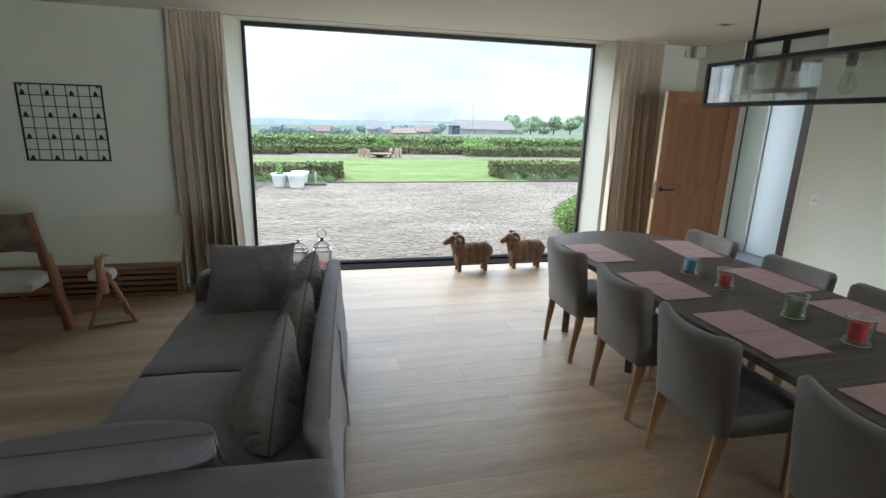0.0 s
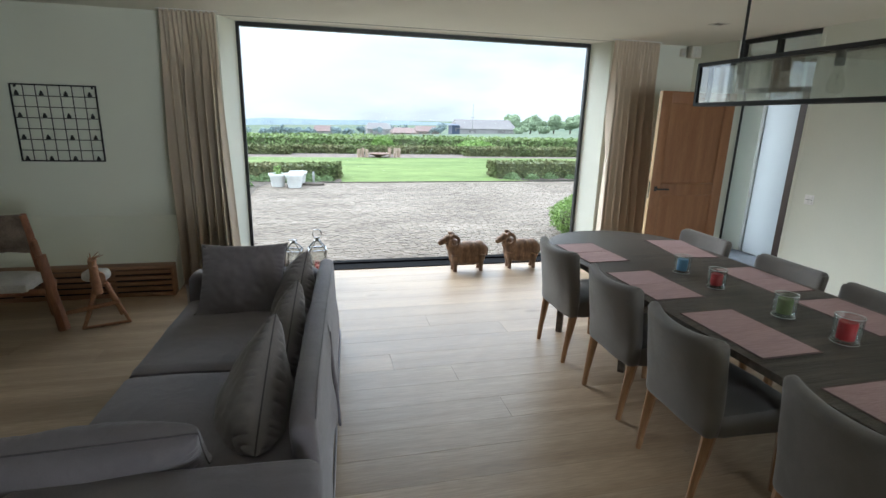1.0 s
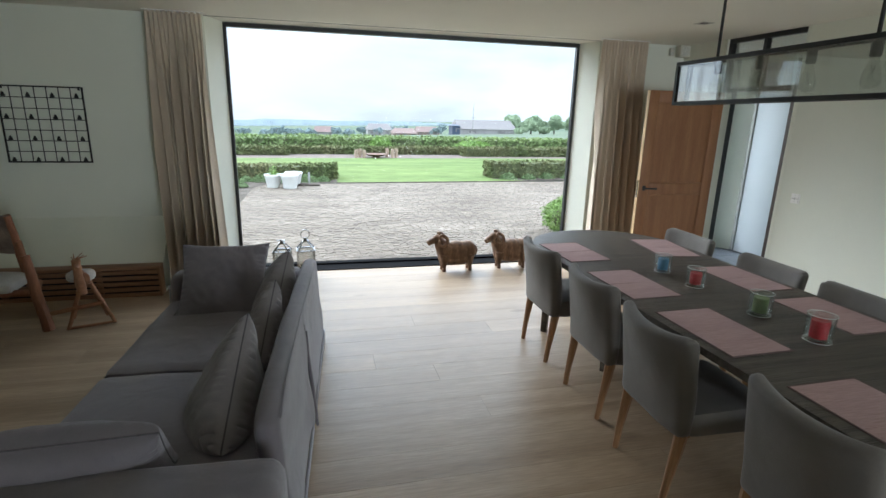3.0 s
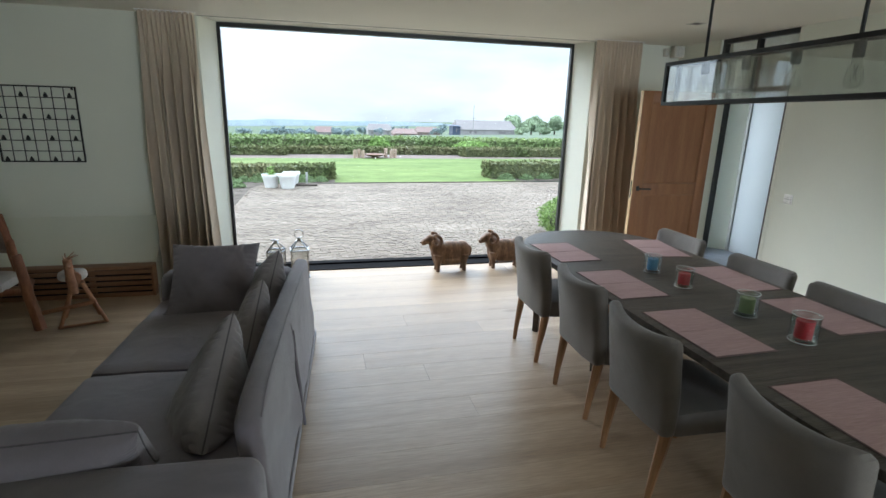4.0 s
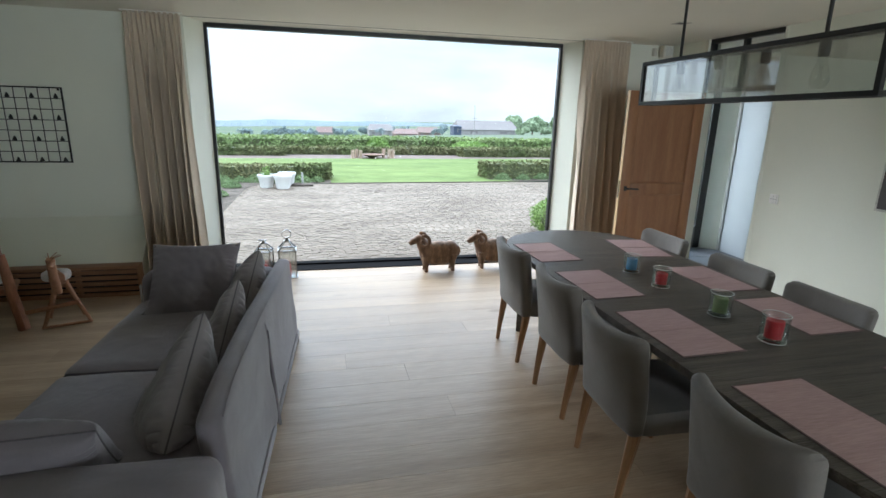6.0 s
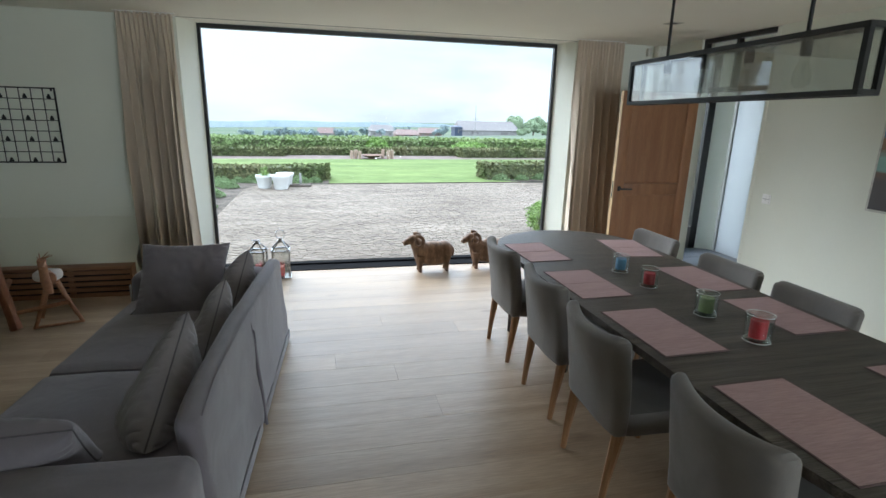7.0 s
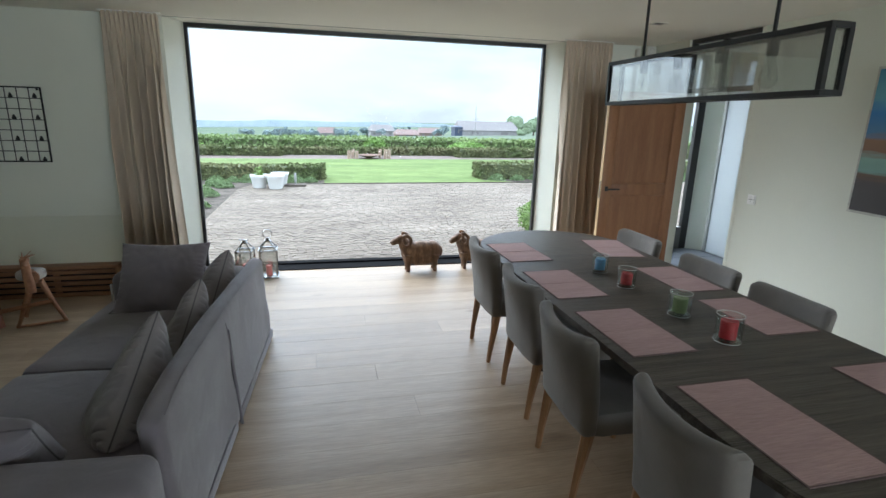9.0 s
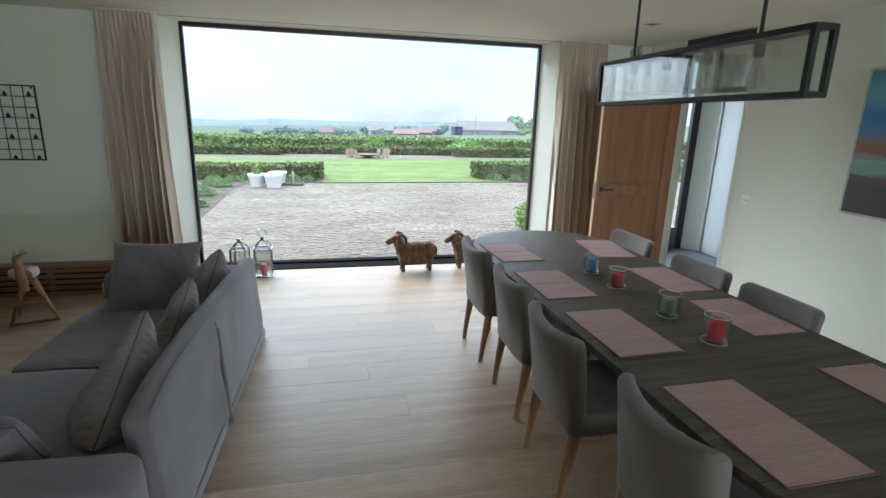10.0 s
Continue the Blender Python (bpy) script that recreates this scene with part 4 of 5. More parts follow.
# ---- candle glasses ----


def candle_glass(x, y, s, wax, word, fill):
    t = thing("candle_glass", pose(x, y, TZ), f"thick clear glass tumbler with a {word} candle", "candle holder", "candle glasses on the table")
    r, h = 0.054 * s, 0.115 * s
    part("glass", lathe(bmesh.new(), [(r * 0.93, 0.0), (r * 0.965, 0.004), (r * 0.99, h), (r * 1.0, h + 0.001), (r * 0.92, h), (r * 0.89, 0.018), (0.0004, 0.016)], 32), M_JAR, t)
    part("foot_ring", lathe(bmesh.new(), [(r * 0.5, 0.0005), (r * 0.90, 0.0005), (r * 0.93, 0.004), (r * 0.6, 0.006), (r * 0.5, 0.0005)], 32), M_JAR, t)
    part("base_glint", tube(bmesh.new(), [(r * 0.955 * math.cos(k * math.pi / 16), r * 0.955 * math.sin(k * math.pi / 16), 0.0045) for k in range(33)], 0.0014, 6, cap=False), M_GLINT, t, "white ring painting the glint on the glass base")
    part("rim", tube(bmesh.new(), [(r * 0.96 * math.cos(k * math.pi / 16), r * 0.96 * math.sin(k * math.pi / 16), h) for k in range(33)], 0.0014, 6, cap=False), M_GLINT, t, "white ring painting the glint on the glass rim")
    c = part("candle", lathe(bmesh.new(), [(r * 0.60, 0.019), (r * 0.62, h * fill - 0.004), (r * 0.56, h * fill), (r * 0.2, h * fill - 0.004), (0.0004, h * fill - 0.004)], 28), wax, t)
    part("wick", tube(bmesh.new(), [(0, 0, h * fill - 0.005), (0.001, 0, h * fill + 0.008)], 0.0012, 6), M_WICK, c)


candle_glass(2.425, 2.70, 0.98, M_BLUE, "blue", 0.80)
candle_glass(2.430, 2.40, 1.0, M_RED, "red", 0.74)
candle_glass(2.450, 1.945, 1.05, M_GREEN, "green", 0.80)
candle_glass(2.462, 1.625, 1.12, M_RED, "red", 0.80)

# ---- dining chairs ----


def dining_chair():
    """Faces +x; origin on the floor between the rear legs."""
    t = thing("dining_chair", pose(0, 0, 0), "grey upholstered dining chair with tapered wooden legs", "chair", "dining chairs round the table")
    W = 0.26

    def tapered_back():
        bm = bmesh.new()
        rounded_slab(bm, -0.008, 0.068, -W, W, 0.335, 0.850, 0.037, seed=11, cell=0.022)
        R = 0.040
        for v in bm.verts:
            dy, dz = abs(v.co.y) - (W - R), v.co.z - (0.850 - R)
            if dy > 0 and dz > 0:
                k = max(dy, dz) / math.hypot(dy, dz)
                v.co.y = math.copysign(W - R + dy * k, v.co.y)
                v.co.z = 0.850 - R + dz * k
            f = max(0.0, (v.co.z - 0.335) / 0.51)
            v.co.x += 0.015 - 0.055 * f ** 1.4 + 0.022 * (1 - (v.co.y / W) ** 2) * (f - 1) * 0.5
            v.co.x += 0.015 * f - 0.070 * (1 - (v.co.y / W) ** 2) * f
            v.co.z -= 0.032 * (1 - (v.co.y / W) ** 2) * f ** 3
            v.co.y *= 1 - 0.07 * (1 - f) ** 2
            if f > 0.8:
                v.co.z -= 0.010 * (abs(v.co.y) / W) ** 3 * (f - 0.8) * 5
        return bm

    part("backrest", tapered_back(), M_CHAIR, t)
    bm = bmesh.new()
    rounded_slab(bm, 0.055, 0.50, -0.245, 0.245, 0.34, 0.475, 0.03, puff=0.012, seed=13, cell=0.05)
    part("seat", bm, M_CHAIR, t)
    for sy in (-1, 1):
        bm = tube(bmesh.new(), [(0.0, sy * 0.203, 0.0), (0.012, sy * 0.206, 0.12), (0.032, sy * 0.208, 0.26), (0.045, sy * 0.208, 0.36)], [0.016, 0.019, 0.026, 0.03], 8, cap=True)
        part("leg", bm, M_LEG, t)
        bm = tube(bmesh.new(), [(0.452, sy * 0.212, 0.0), (0.448, sy * 0.21, 0.36)], [0.016, 0.028], 8)
        part("leg", bm, M_LEG, t)
    return t


first = dining_chair()
spots = [(1.800, 3.215, 1), (1.805, 2.494, 0), (1.762, 1.825, -1), (1.80, 1.06, 0)]
back_spots = [(3.125, 3.33, 181), (3.125, 2.545, 180), (3.115, 1.92, 179)]
for i, (x, y, a) in enumerate(spots + back_spots):
    if i:
        copy_thing(first, pose(x, y, 0, 0, 0, a))
first.matrix_basis = pose(spots[0][0], spots[0][1], 0, 0, 0, spots[0][2])

# ---- pendant lamp ----
lamp = thing("pendant_lamp", pose(2.44, 2.032, 0, -1.0, 0, 0.7), "long black steel and glass box pendant with filament bulbs", "pendant lamp")
LX, LY, Z0, Z1, B = 0.052, 0.708, 1.808, 2.056, 0.021
for sx in (-1, 1):
    for z in (Z0, Z1 - B):
        xs = sorted((sx * LX, sx * (LX - B)))
        part("long_bar", boxes((*xs, -LY, LY, z, z + B), bevel=0.0015, seg=1), M_STEEL, lamp)
    for sy in (-1, 1):
        xs, ys = sorted((sx * LX, sx * (LX - B))), sorted((sy * LY, sy * (LY - B)))
        part("corner_post", boxes((*xs, *ys, Z0 + B, Z1 - B)), M_STEEL, lamp)
    px_ = sx * (LX - B / 2)
    part("pane", boxes((px_ - 0.0015, px_ + 0.0015, -LY + B, LY - B, Z0 + B, Z1 - B)), M_LAMPGLASS, lamp, smooth=False)
for sy in (-1, 1):
    ys = sorted((sy * LY, sy * (LY - B)))
    for z in (Z0, Z1 - B):
        part("end_bar", boxes((-LX + B, LX - B, *ys, z, z + B)), M_STEEL, lamp)
    py_ = sy * (LY - B / 2)
    part("pane", boxes((-LX + B, LX - B, py_ - 0.0015, py_ + 0.0015, Z0 + B, Z1 - B)), M_LAMPGLASS, lamp, smooth=False)
part("socket_bar", boxes((-0.016, 0.016, -LY + B, LY - B, Z1 - 0.012, Z1 - 0.003)), M_STEEL, lamp)
for y in (-0.420, 0.438):
    part("rod", tube(bmesh.new(), [(0, y, Z1 - 0.004), (0, y, CZ + 0.04)], 0.008, 10), M_STEEL, lamp)
for k in range(4):
    y = -0.425 + k * 0.283
    s = part("socket", lathe(bmesh.new(), [(0.017, Z1 - 0.085), (0.021, Z1 - 0.08), (0.021, Z1 - 0.03), (0.014, Z1 - 0.02), (0.014, Z1 - 0.009)], 16, 0, y), M_STEEL, lamp)
    b_ = part("bulb", lathe(bmesh.new(), [(0.0004, Z1 - 0.208), (0.018, Z1 - 0.204), (0.031, Z1 - 0.190), (0.035, Z1 - 0.172), (0.030, Z1 - 0.142), (0.019, Z1 - 0.108), (0.014, Z1 - 0.086)], 20, 0, y), M_BULB, lamp)
    fil = []
    for q in range(9):
        w = q * math.pi * 0.75
        fil.append((0.010 * math.cos(w), y + 0.010 * math.sin(w), Z1 - (0.175 if q % 2 else 0.115)))
    part("filament", tube(bmesh.new(), fil, 0.0009, 5), M_CHROME, b_)

# ---- carved rams on the floor by the window ----


def ram(m, turn_head, label):
    """One carved body, looking towards -x."""
    bm = bmesh.new()

    def ball(c, r, rot=None):
        mm = Matrix.Translation(c) @ (rot or Matrix()) @ Matrix.Diagonal((*r, 1))
        bmesh.ops.create_icosphere(bm, subdivisions=3, radius=1, matrix=mm)

    ball((0.03, 0, 0.222), (0.20, 0.098, 0.118))
    ball((-0.08, 0, 0.225), (0.11, 0.090, 0.112))
    ball((0.145, 0, 0.228), (0.098, 0.090, 0.112))
    box(bm, -0.10, 0.19, -0.062, 0.062, 0.16, 0.318, bevel=0.045, seg=3)
    ball((0.03, 0, 0.135), (0.185, 0.080, 0.068))
    tube(bm, [(-0.08, 0, 0.24), (-0.14, 0, 0.30), (-0.175, turn_head * 0.5, 0.35)], [0.100, 0.078, 0.055], 14)
    hx, hy = -0.19, turn_head * 0.8
    ball((hx, hy, 0.372), (0.06, 0.045, 0.050))
    tube(bm, [(hx - 0.01, hy, 0.372), (hx - 0.075, hy + turn_head * 0.6, 0.347), (hx - 0.108, hy + turn_head, 0.328)], [0.043, 0.036, 0.024], 12)
    for sy in (-1, 1):
        pts, rad = [], []
        for k in range(16):
            w = 1.9 - k * 0.40
            r = 0.068 - k * 0.0024
            pts.append((hx + 0.035 + r * math.cos(w), hy + sy * (0.060 + 0.0030 * k), 0.358 + r * math.sin(w)))
            rad.append(0.021 - k * 0.0007)
        tube(bm, pts, rad, 10)
        for lx, fx in ((-0.115, -0.115), (0.165, 0.172)):
            tube(bm, [(lx, sy * 0.045, 0.19), (lx - 0.005, sy * 0.05, 0.12), (fx, sy * 0.05, 0.055), (fx, sy * 0.05, 0.03), (fx - 0.004, sy * 0.05, 0.0)], [0.058, 0.038, 0.019, 0.021, 0.023], 10)
    tube(bm, [(0.225, 0, 0.27), (0.245, 0, 0.22), (0.24, 0, 0.16)], [0.022, 0.02, 0.012], 8)
    # carved fleece grooves
    ob = new("ram_figure", mesh_of("ram_figure", bm, M_RAM))
    rm = ob.modifiers.new("blend", "REMESH")
    rm.mode, rm.voxel_size, rm.use_smooth_shade = "VOXEL", 0.006, True
    sm = ob.modifiers.new("soften", "SMOOTH")
    sm.factor, sm.iterations = 0.5, 1
    ob.matrix_basis = m
    return tagged(ob, label, "figurine", "carved rams by the window")


ram(pose(1.705, 5.27, 0, 0, 0, 2) @ Matrix.Diagonal((1.06, 1, 1, 1)), -0.02, "brown carved wooden ram figure standing on the floor")
ram(pose(2.36, 5.30, 0.0, 0, 0, -3), -0.05, "brown carved wooden ram figure with turned head")

# ---- lanterns ----


def lantern(m, s, ring_up, candle):
    t = thing("lantern", m, "polished steel lantern with a red candle on the floor" if candle else "polished steel lantern on the floor by the window", "lantern", "lanterns by the window")
    a = 0.085 * s
    H = 0.27 * s
    part("base", boxes((-a - 0.008, a + 0.008, -a - 0.008, a + 0.008, 0, 0.014), bevel=0.003), M_CHROME, t)
    for sx in (-1, 1):
        for sy in (-1, 1):
            part("post", boxes((*sorted((sx * a, sx * (a - 0.014))), *sorted((sy * a, sy * (a - 0.014))), 0.014, H)), M_CHROME, t)
            part("roof_bar", tube(bmesh.new(), [(sx * (a - 0.004), sy * (a - 0.004), H + 0.01), (sx * 0.022, sy * 0.022, H + 0.09 * s)], [0.008, 0.006], 6), M_CHROME, t)
    part("top_frame", boxes((-a - 0.004, a + 0.004, -a - 0.004, -a + 0.014, H, H + 0.014), (-a - 0.004, a + 0.004, a - 0.014, a + 0.004, H, H + 0.014),
                            (-a - 0.004, -a + 0.014, -a + 0.014, a - 0.014, H, H + 0.014), (a - 0.014, a + 0.004, -a + 0.014, a - 0.014, H, H + 0.014)), M_CHROME, t)
    part("roof_cap", lathe(bmesh.new(), [(0.034, H + 0.085 * s), (0.036, H + 0.095 * s), (0.02, H + 0.112 * s), (0.012, H + 0.125 * s), (0.0004, H + 0.13 * s)], 16), M_CHROME, t)
    R = 0.042 * s
    pts = []
    for k in range(25):
        w = 2 * math.pi * k / 24
        up = R * (1 - math.cos(w))
        pts.append((R * math.sin(w), 0.0, H + 0.12 * s + up) if ring_up else (R * math.sin(w), -up * 0.9, H + 0.125 * s + up * 0.16))
    part("ring", tube(bmesh.new(), pts, 0.0058, 8, cap=False), M_CHROME, t)
    for sx in (-1, 1):
        part("glass_side", boxes((sx * (a - 0.007) - 0.001, sx * (a - 0.007) + 0.001, -a + 0.014, a - 0.014, 0.014, H)), M_LAMPGLASS, t, smooth=False)
        part("glass_side", boxes((-a + 0.014, a - 0.014, sx * (a - 0.007) - 0.001, sx * (a - 0.007) + 0.001, 0.014, H)), M_LAMPGLASS, t, smooth=False)
    if candle:
        c = part("candle", lathe(bmesh.new(), [(0.03, 0.0145), (0.031, 0.115), (0.027, 0.12), (0.0004, 0.117)], 20), M_RED, t)
        part("wick", tube(bmesh.new(), [(0, 0, 0.116), (0, 0, 0.128)], 0.0015, 6), M_WICK, c)


lantern(pose(0.105, 5.29, 0, 0, 0, 3), 1.06, True, True)
lantern(pose(-0.135, 5.36, 0, 0, 0, -8), 0.97, False, True)

# ---- log armchair ----
arm = thing("log_armchair", pose(-2.32, 4.22, 0, 0, 0, 0), "rustic peeled-log armchair with brown hide back and white fleece seat", "armchair")
for s, x in ((1, 0.40), (-1, -0.40)):
    lean = s * 0.10
    part("front_leg", log_between(bmesh.new(), (x + lean, 0.0, 0.0), (x + lean * 0.2, 0.02, 0.60), 0.042, 0.034, seed=s + 3), M_LOG, arm)
    part("back_post", log_between(bmesh.new(), (x - 0.10 * s, 0.36, 0.0), (x - 0.15 * s, 0.22, 0.87), 0.036, 0.028, seed=s + 6), M_LOG, arm)
    part("arm_rail", log_between(bmesh.new(), (x + lean * 0.2, 0.0, 0.575), (x - 0.13 * s, 0.27, 0.645), 0.024, 0.026, seed=s + 9), M_LOG, arm)
    part("seat_rail", log_between(bmesh.new(), (x + lean * 0.6, 0.01, 0.30), (x - 0.09 * s, 0.38, 0.28), 0.024, 0.024, seed=s + 12), M_LOG, arm)
part("front_rail", log_between(bmesh.new(), (-0.42, 0.01, 0.31), (0.42, 0.01, 0.31), 0.026, 0.026, seed=20), M_LOG, arm)
bm = bmesh.new()
rounded_slab(bm, -0.36, 0.32, -0.035, 0.34, 0.315, 0.395, 0.035, puff=0.02, seed=21)
part("seat_fleece", bm, M_FLEECE, arm, "white fleece seat")
bm = bmesh.new()
rounded_slab(bm, -0.27, 0.27, 0.215, 0.255, 0.56, 0.87, 0.018, seed=22)
for v in bm.verts:
    v.co.y += (0.73 - v.co.z) * 0.18
    v.co.z += 0.012 * noise.noise(Vector((v.co.x * 9, 0, v.co.z * 3)))
part("back_hide", bm, M_HIDE, arm, "brown hide back")

# ---- reindeer figure made of poles ----
bm = bmesh.new()
PZ = 0.40
log_between(bm, (-0.07, 0.13, PZ), (0, -0.05, PZ + 0.005), 0.05, 0.052, seed=31, n=14)
log_between(bm, (0.0, -0.075, 0.30), (-0.004, -0.095, 0.575), 0.034, 0.027, seed=32, n=12)
log_between(bm, (0.0, -0.075, 0.56), (0.02, -0.155, 0.52), 0.024, 0.016, seed=33)
for a_, b_ in (((-0.01, -0.04, 0.37), (-0.135, -0.07, 0.012)), ((0.05, -0.04, 0.37), (0.155, 0.03, 0.012)), ((-0.07, 0.12, 0.37), (-0.19, 0.16, 0.012)), ((-0.03, 0.12, 0.37), (0.045, 0.20, 0.012))):
    log_between(bm, a_, b_, 0.018, 0.014, seed=34, n=8)
log_between(bm, (-0.145, -0.075, 0.016), (0.165, 0.03, 0.016), 0.011, 0.011, seed=35, n=8)
log_between(bm, (-0.225, -0.09, 0.155), (0.135, -0.06, 0.215), 0.017, 0.016, seed=36, n=8)
for q in range(5):
    log_between(bm, (-0.012, -0.09, 0.57), (0.02 + 0.05 * math.cos(q * 1.3), -0.08 + 0.03 * math.sin(q * 2.1), 0.60 + 0.02 * (q % 2)), 0.005, 0.0025, seed=40 + q, n=6, steps=3)
deer_me = mesh_of("reindeer_figure", bm, M_TWIG)
deer_me.materials.append(M_FLEECE)
bm = bmesh.new()
bm.from_mesh(deer_me)
k0 = len(bm.faces)
rounded_slab(bm, -0.135, 0.050, -0.03, 0.12, PZ - 0.035, PZ + 0.055, 0.042, seed=44, cell=0.03)
bm.faces.ensure_lookup_table()
for f in bm.faces[k0:]:
    f.material_index = 1
    f.smooth = True
bmesh.ops.recalc_face_normals(bm, faces=bm.faces[k0:])
bm.to_mesh(deer_me)
bm.free()
deer = new("reindeer_figure", deer_me)
deer.matrix_basis = pose(-1.535, 4.255, 0, 0, 0, 0)
tagged(deer, "small reindeer figure of pale poles with a white fleece", "figurine")

# ---- outside: ground ----
GZ = -0.13


def ground_z(x, y):
    d = math.hypot(x, y)
    yaw = max(-20.0, min(45.0, math.degrees(math.atan2(x, max(y, 0.01)))))
    k = 0.0500 - 0.00058 * yaw
    far = 1.72 - k * min(d, 1600)
    if y < 6:
        return GZ
    s = 0.25
    return -math.log(math.exp(-GZ / s) + math.exp(-max(far, -9) / s)) * s if far > -8 else far


xs = [-2500, -1500, -900, -500, -300, -200, -140, -100, -70, -50, -35, -25, -15, -8, -4, 0, 4, 8, 12, 16, 20, 25, 30, 38, 48, 60, 75, 95, 120, 160, 220, 300, 450, 700, 1100, 1700, 2500]
ys = [-60, -20, 0, 6, 10, 14, 18, 22, 26, 30, 34, 38, 42, 46, 50, 56, 64, 75, 90, 110, 140, 180, 230, 300, 400, 550, 800, 1200, 1700, 2500, 3500]
gv = [(x, y, ground_z(x, y) - 0.035) for y in ys for x in xs]
gf = [(j * len(xs) + i, j * len(xs) + i + 1, (j + 1) * len(xs) + i + 1, (j + 1) * len(xs) + i) for j in range(len(ys) - 1) for i in range(len(xs) - 1)]
tagged(raw("ground", gv, gf, M_FIELD, smooth=True), "green open farmland sloping away to the horizon", kind="structure")
# ridge at the horizon, its blue haze painted into the colour
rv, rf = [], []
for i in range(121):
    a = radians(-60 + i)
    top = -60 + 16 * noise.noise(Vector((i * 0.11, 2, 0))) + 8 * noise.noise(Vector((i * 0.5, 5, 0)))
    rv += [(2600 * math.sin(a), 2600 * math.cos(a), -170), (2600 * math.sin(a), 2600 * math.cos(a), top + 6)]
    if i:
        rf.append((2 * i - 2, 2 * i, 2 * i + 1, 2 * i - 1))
tagged(raw("backdrop", rv, rf, M_RIDGE, smooth=True), "wooded hills on the horizon, blue haze painted into their colour", kind="structure")

tagged(raw("lawn", [(0.74, 13.42, GZ + 0.02), (6.0, 13.55, GZ + 0.02), (5.15, 14.0, GZ + 0.02), (5.2, 15.0, GZ + 0.02), (24, 15.4, GZ + 0.02), (24, 20.9, GZ + 0.02), (-9, 20.1, GZ + 0.02), (-9, 15.0, GZ + 0.02), (0.74, 15.0, GZ + 0.02)],
           [tuple(range(9))], M_LAWN), "mown bright green lawn", kind="structure")
tagged(raw("garden_bed", [(-14, 6.5, GZ - 0.01), (-1.3, 6.5, GZ - 0.01), (-1.25, 12.6, GZ + 0.005), (-0.95, 13.4, GZ + 0.01), (0.74, 13.4, GZ + 0.01), (0.74, 15.0, GZ + 0.01), (-14, 15.0, GZ + 0.01)],
           [tuple(range(7))], M_SOIL), "dark soil planting bed along the paving", kind="structure")
tagged(raw("garden_bed_east", [(5.15, 13.60, GZ + 0.012), (22, 14.0, GZ + 0.012), (22, 15.3, GZ + 0.012), (5.2, 15.0, GZ + 0.012)], [(0, 1, 2, 3)], M_SOIL), "dark soil planting bed under the hedge", kind="structure")
tagged(raw("gravel_path", [(-12, 20.1, GZ + 0.012), (26, 20.9, GZ + 0.012), (26, 22.6, GZ + 0.012), (-12, 21.8, GZ + 0.012)], [(0, 1, 2, 3)], M_GRAVEL), "pale pinkish gravel path behind the lawn", kind="structure")
structure("lawn_edge", prism([(0.70, 13.37), (6.05, 13.50), (6.05, 13.53), (0.70, 13.40)], GZ - 0.05, GZ + 0.022), M_SOIL, "thin dark lawn edging")


# ---- hedges, bushes, plants ----


def hedge(x0, x1, y0, y1, z0, z1, n, size, mat, seed, label, skew=0.0):
    t = thing("hedge", pose((x0 + x1) / 2, (y0 + y1) / 2, z0, 0, 0, skew), label, "hedge")
    hx, hy, h = (x1 - x0) / 2, (y1 - y0) / 2, z1 - z0
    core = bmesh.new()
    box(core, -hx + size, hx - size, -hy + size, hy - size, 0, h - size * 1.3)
    part("dark_core", core, M_CORE, t)

    def place(rng):
        f = rng.random()
        x, y, z = rng.uniform(-hx, hx), rng.uniform(-hy, hy), rng.uniform(0.02, h)
        if f < 0.5:
            y = -hy + abs(rng.gauss(0, size))
        elif f < 0.85:
            z = h - abs(rng.gauss(0, size * 1.2))
        elif f < 0.95:
            x = rng.choice((-hx, hx)) + rng.gauss(0, size * 0.6)
        b = 0.06 * h * noise.noise(Vector((x * 0.9 + seed, z * 2, y)))
        return (x, y - b, z + (b * 1.4 if z > 0.5 * h else 0) * (1 + 0.5 * math.sin(x * 2.3 + seed)))

    lv = leaves("foliage", n, place, size, mat, t, seed)
    tagged(lv, kind="stuff")
    return t


hedge(-9.0, 0.72, 14.0, 14.7, GZ, 0.28, 9000, 0.045, M_BEECH, 1, "low clipped beech hedge with brown and green leaves")
hedge(5.15, 19.0, 14.25, 14.95, GZ, 0.36, 10000, 0.045, M_BEECH, 2, "low clipped beech hedge with brown and green leaves", 1.0)
hedge(-14.0, -0.9, 21.5, 22.4, GZ, 0.25, 7000, 0.06, M_BEECH, 3, "clipped brownish hedge behind the gravel path")
hedge(-0.9, 6.6, 22.3, 23.1, GZ, 0.19, 5000, 0.06, M_BEECH, 4, "clipped low hedge behind the gravel path", 1.0)
hedge(6.4, 26.0, 21.5, 22.4, GZ, 0.28, 9000, 0.06, M_BEECH, 5, "clipped brownish hedge behind the gravel path", 1.0)
hedge(-16.0, 30.0, 24.2, 26.4, GZ, 0.50, 22000, 0.085, M_HEDGE, 6, "tall loose green hedge at the garden's end", 0.6)


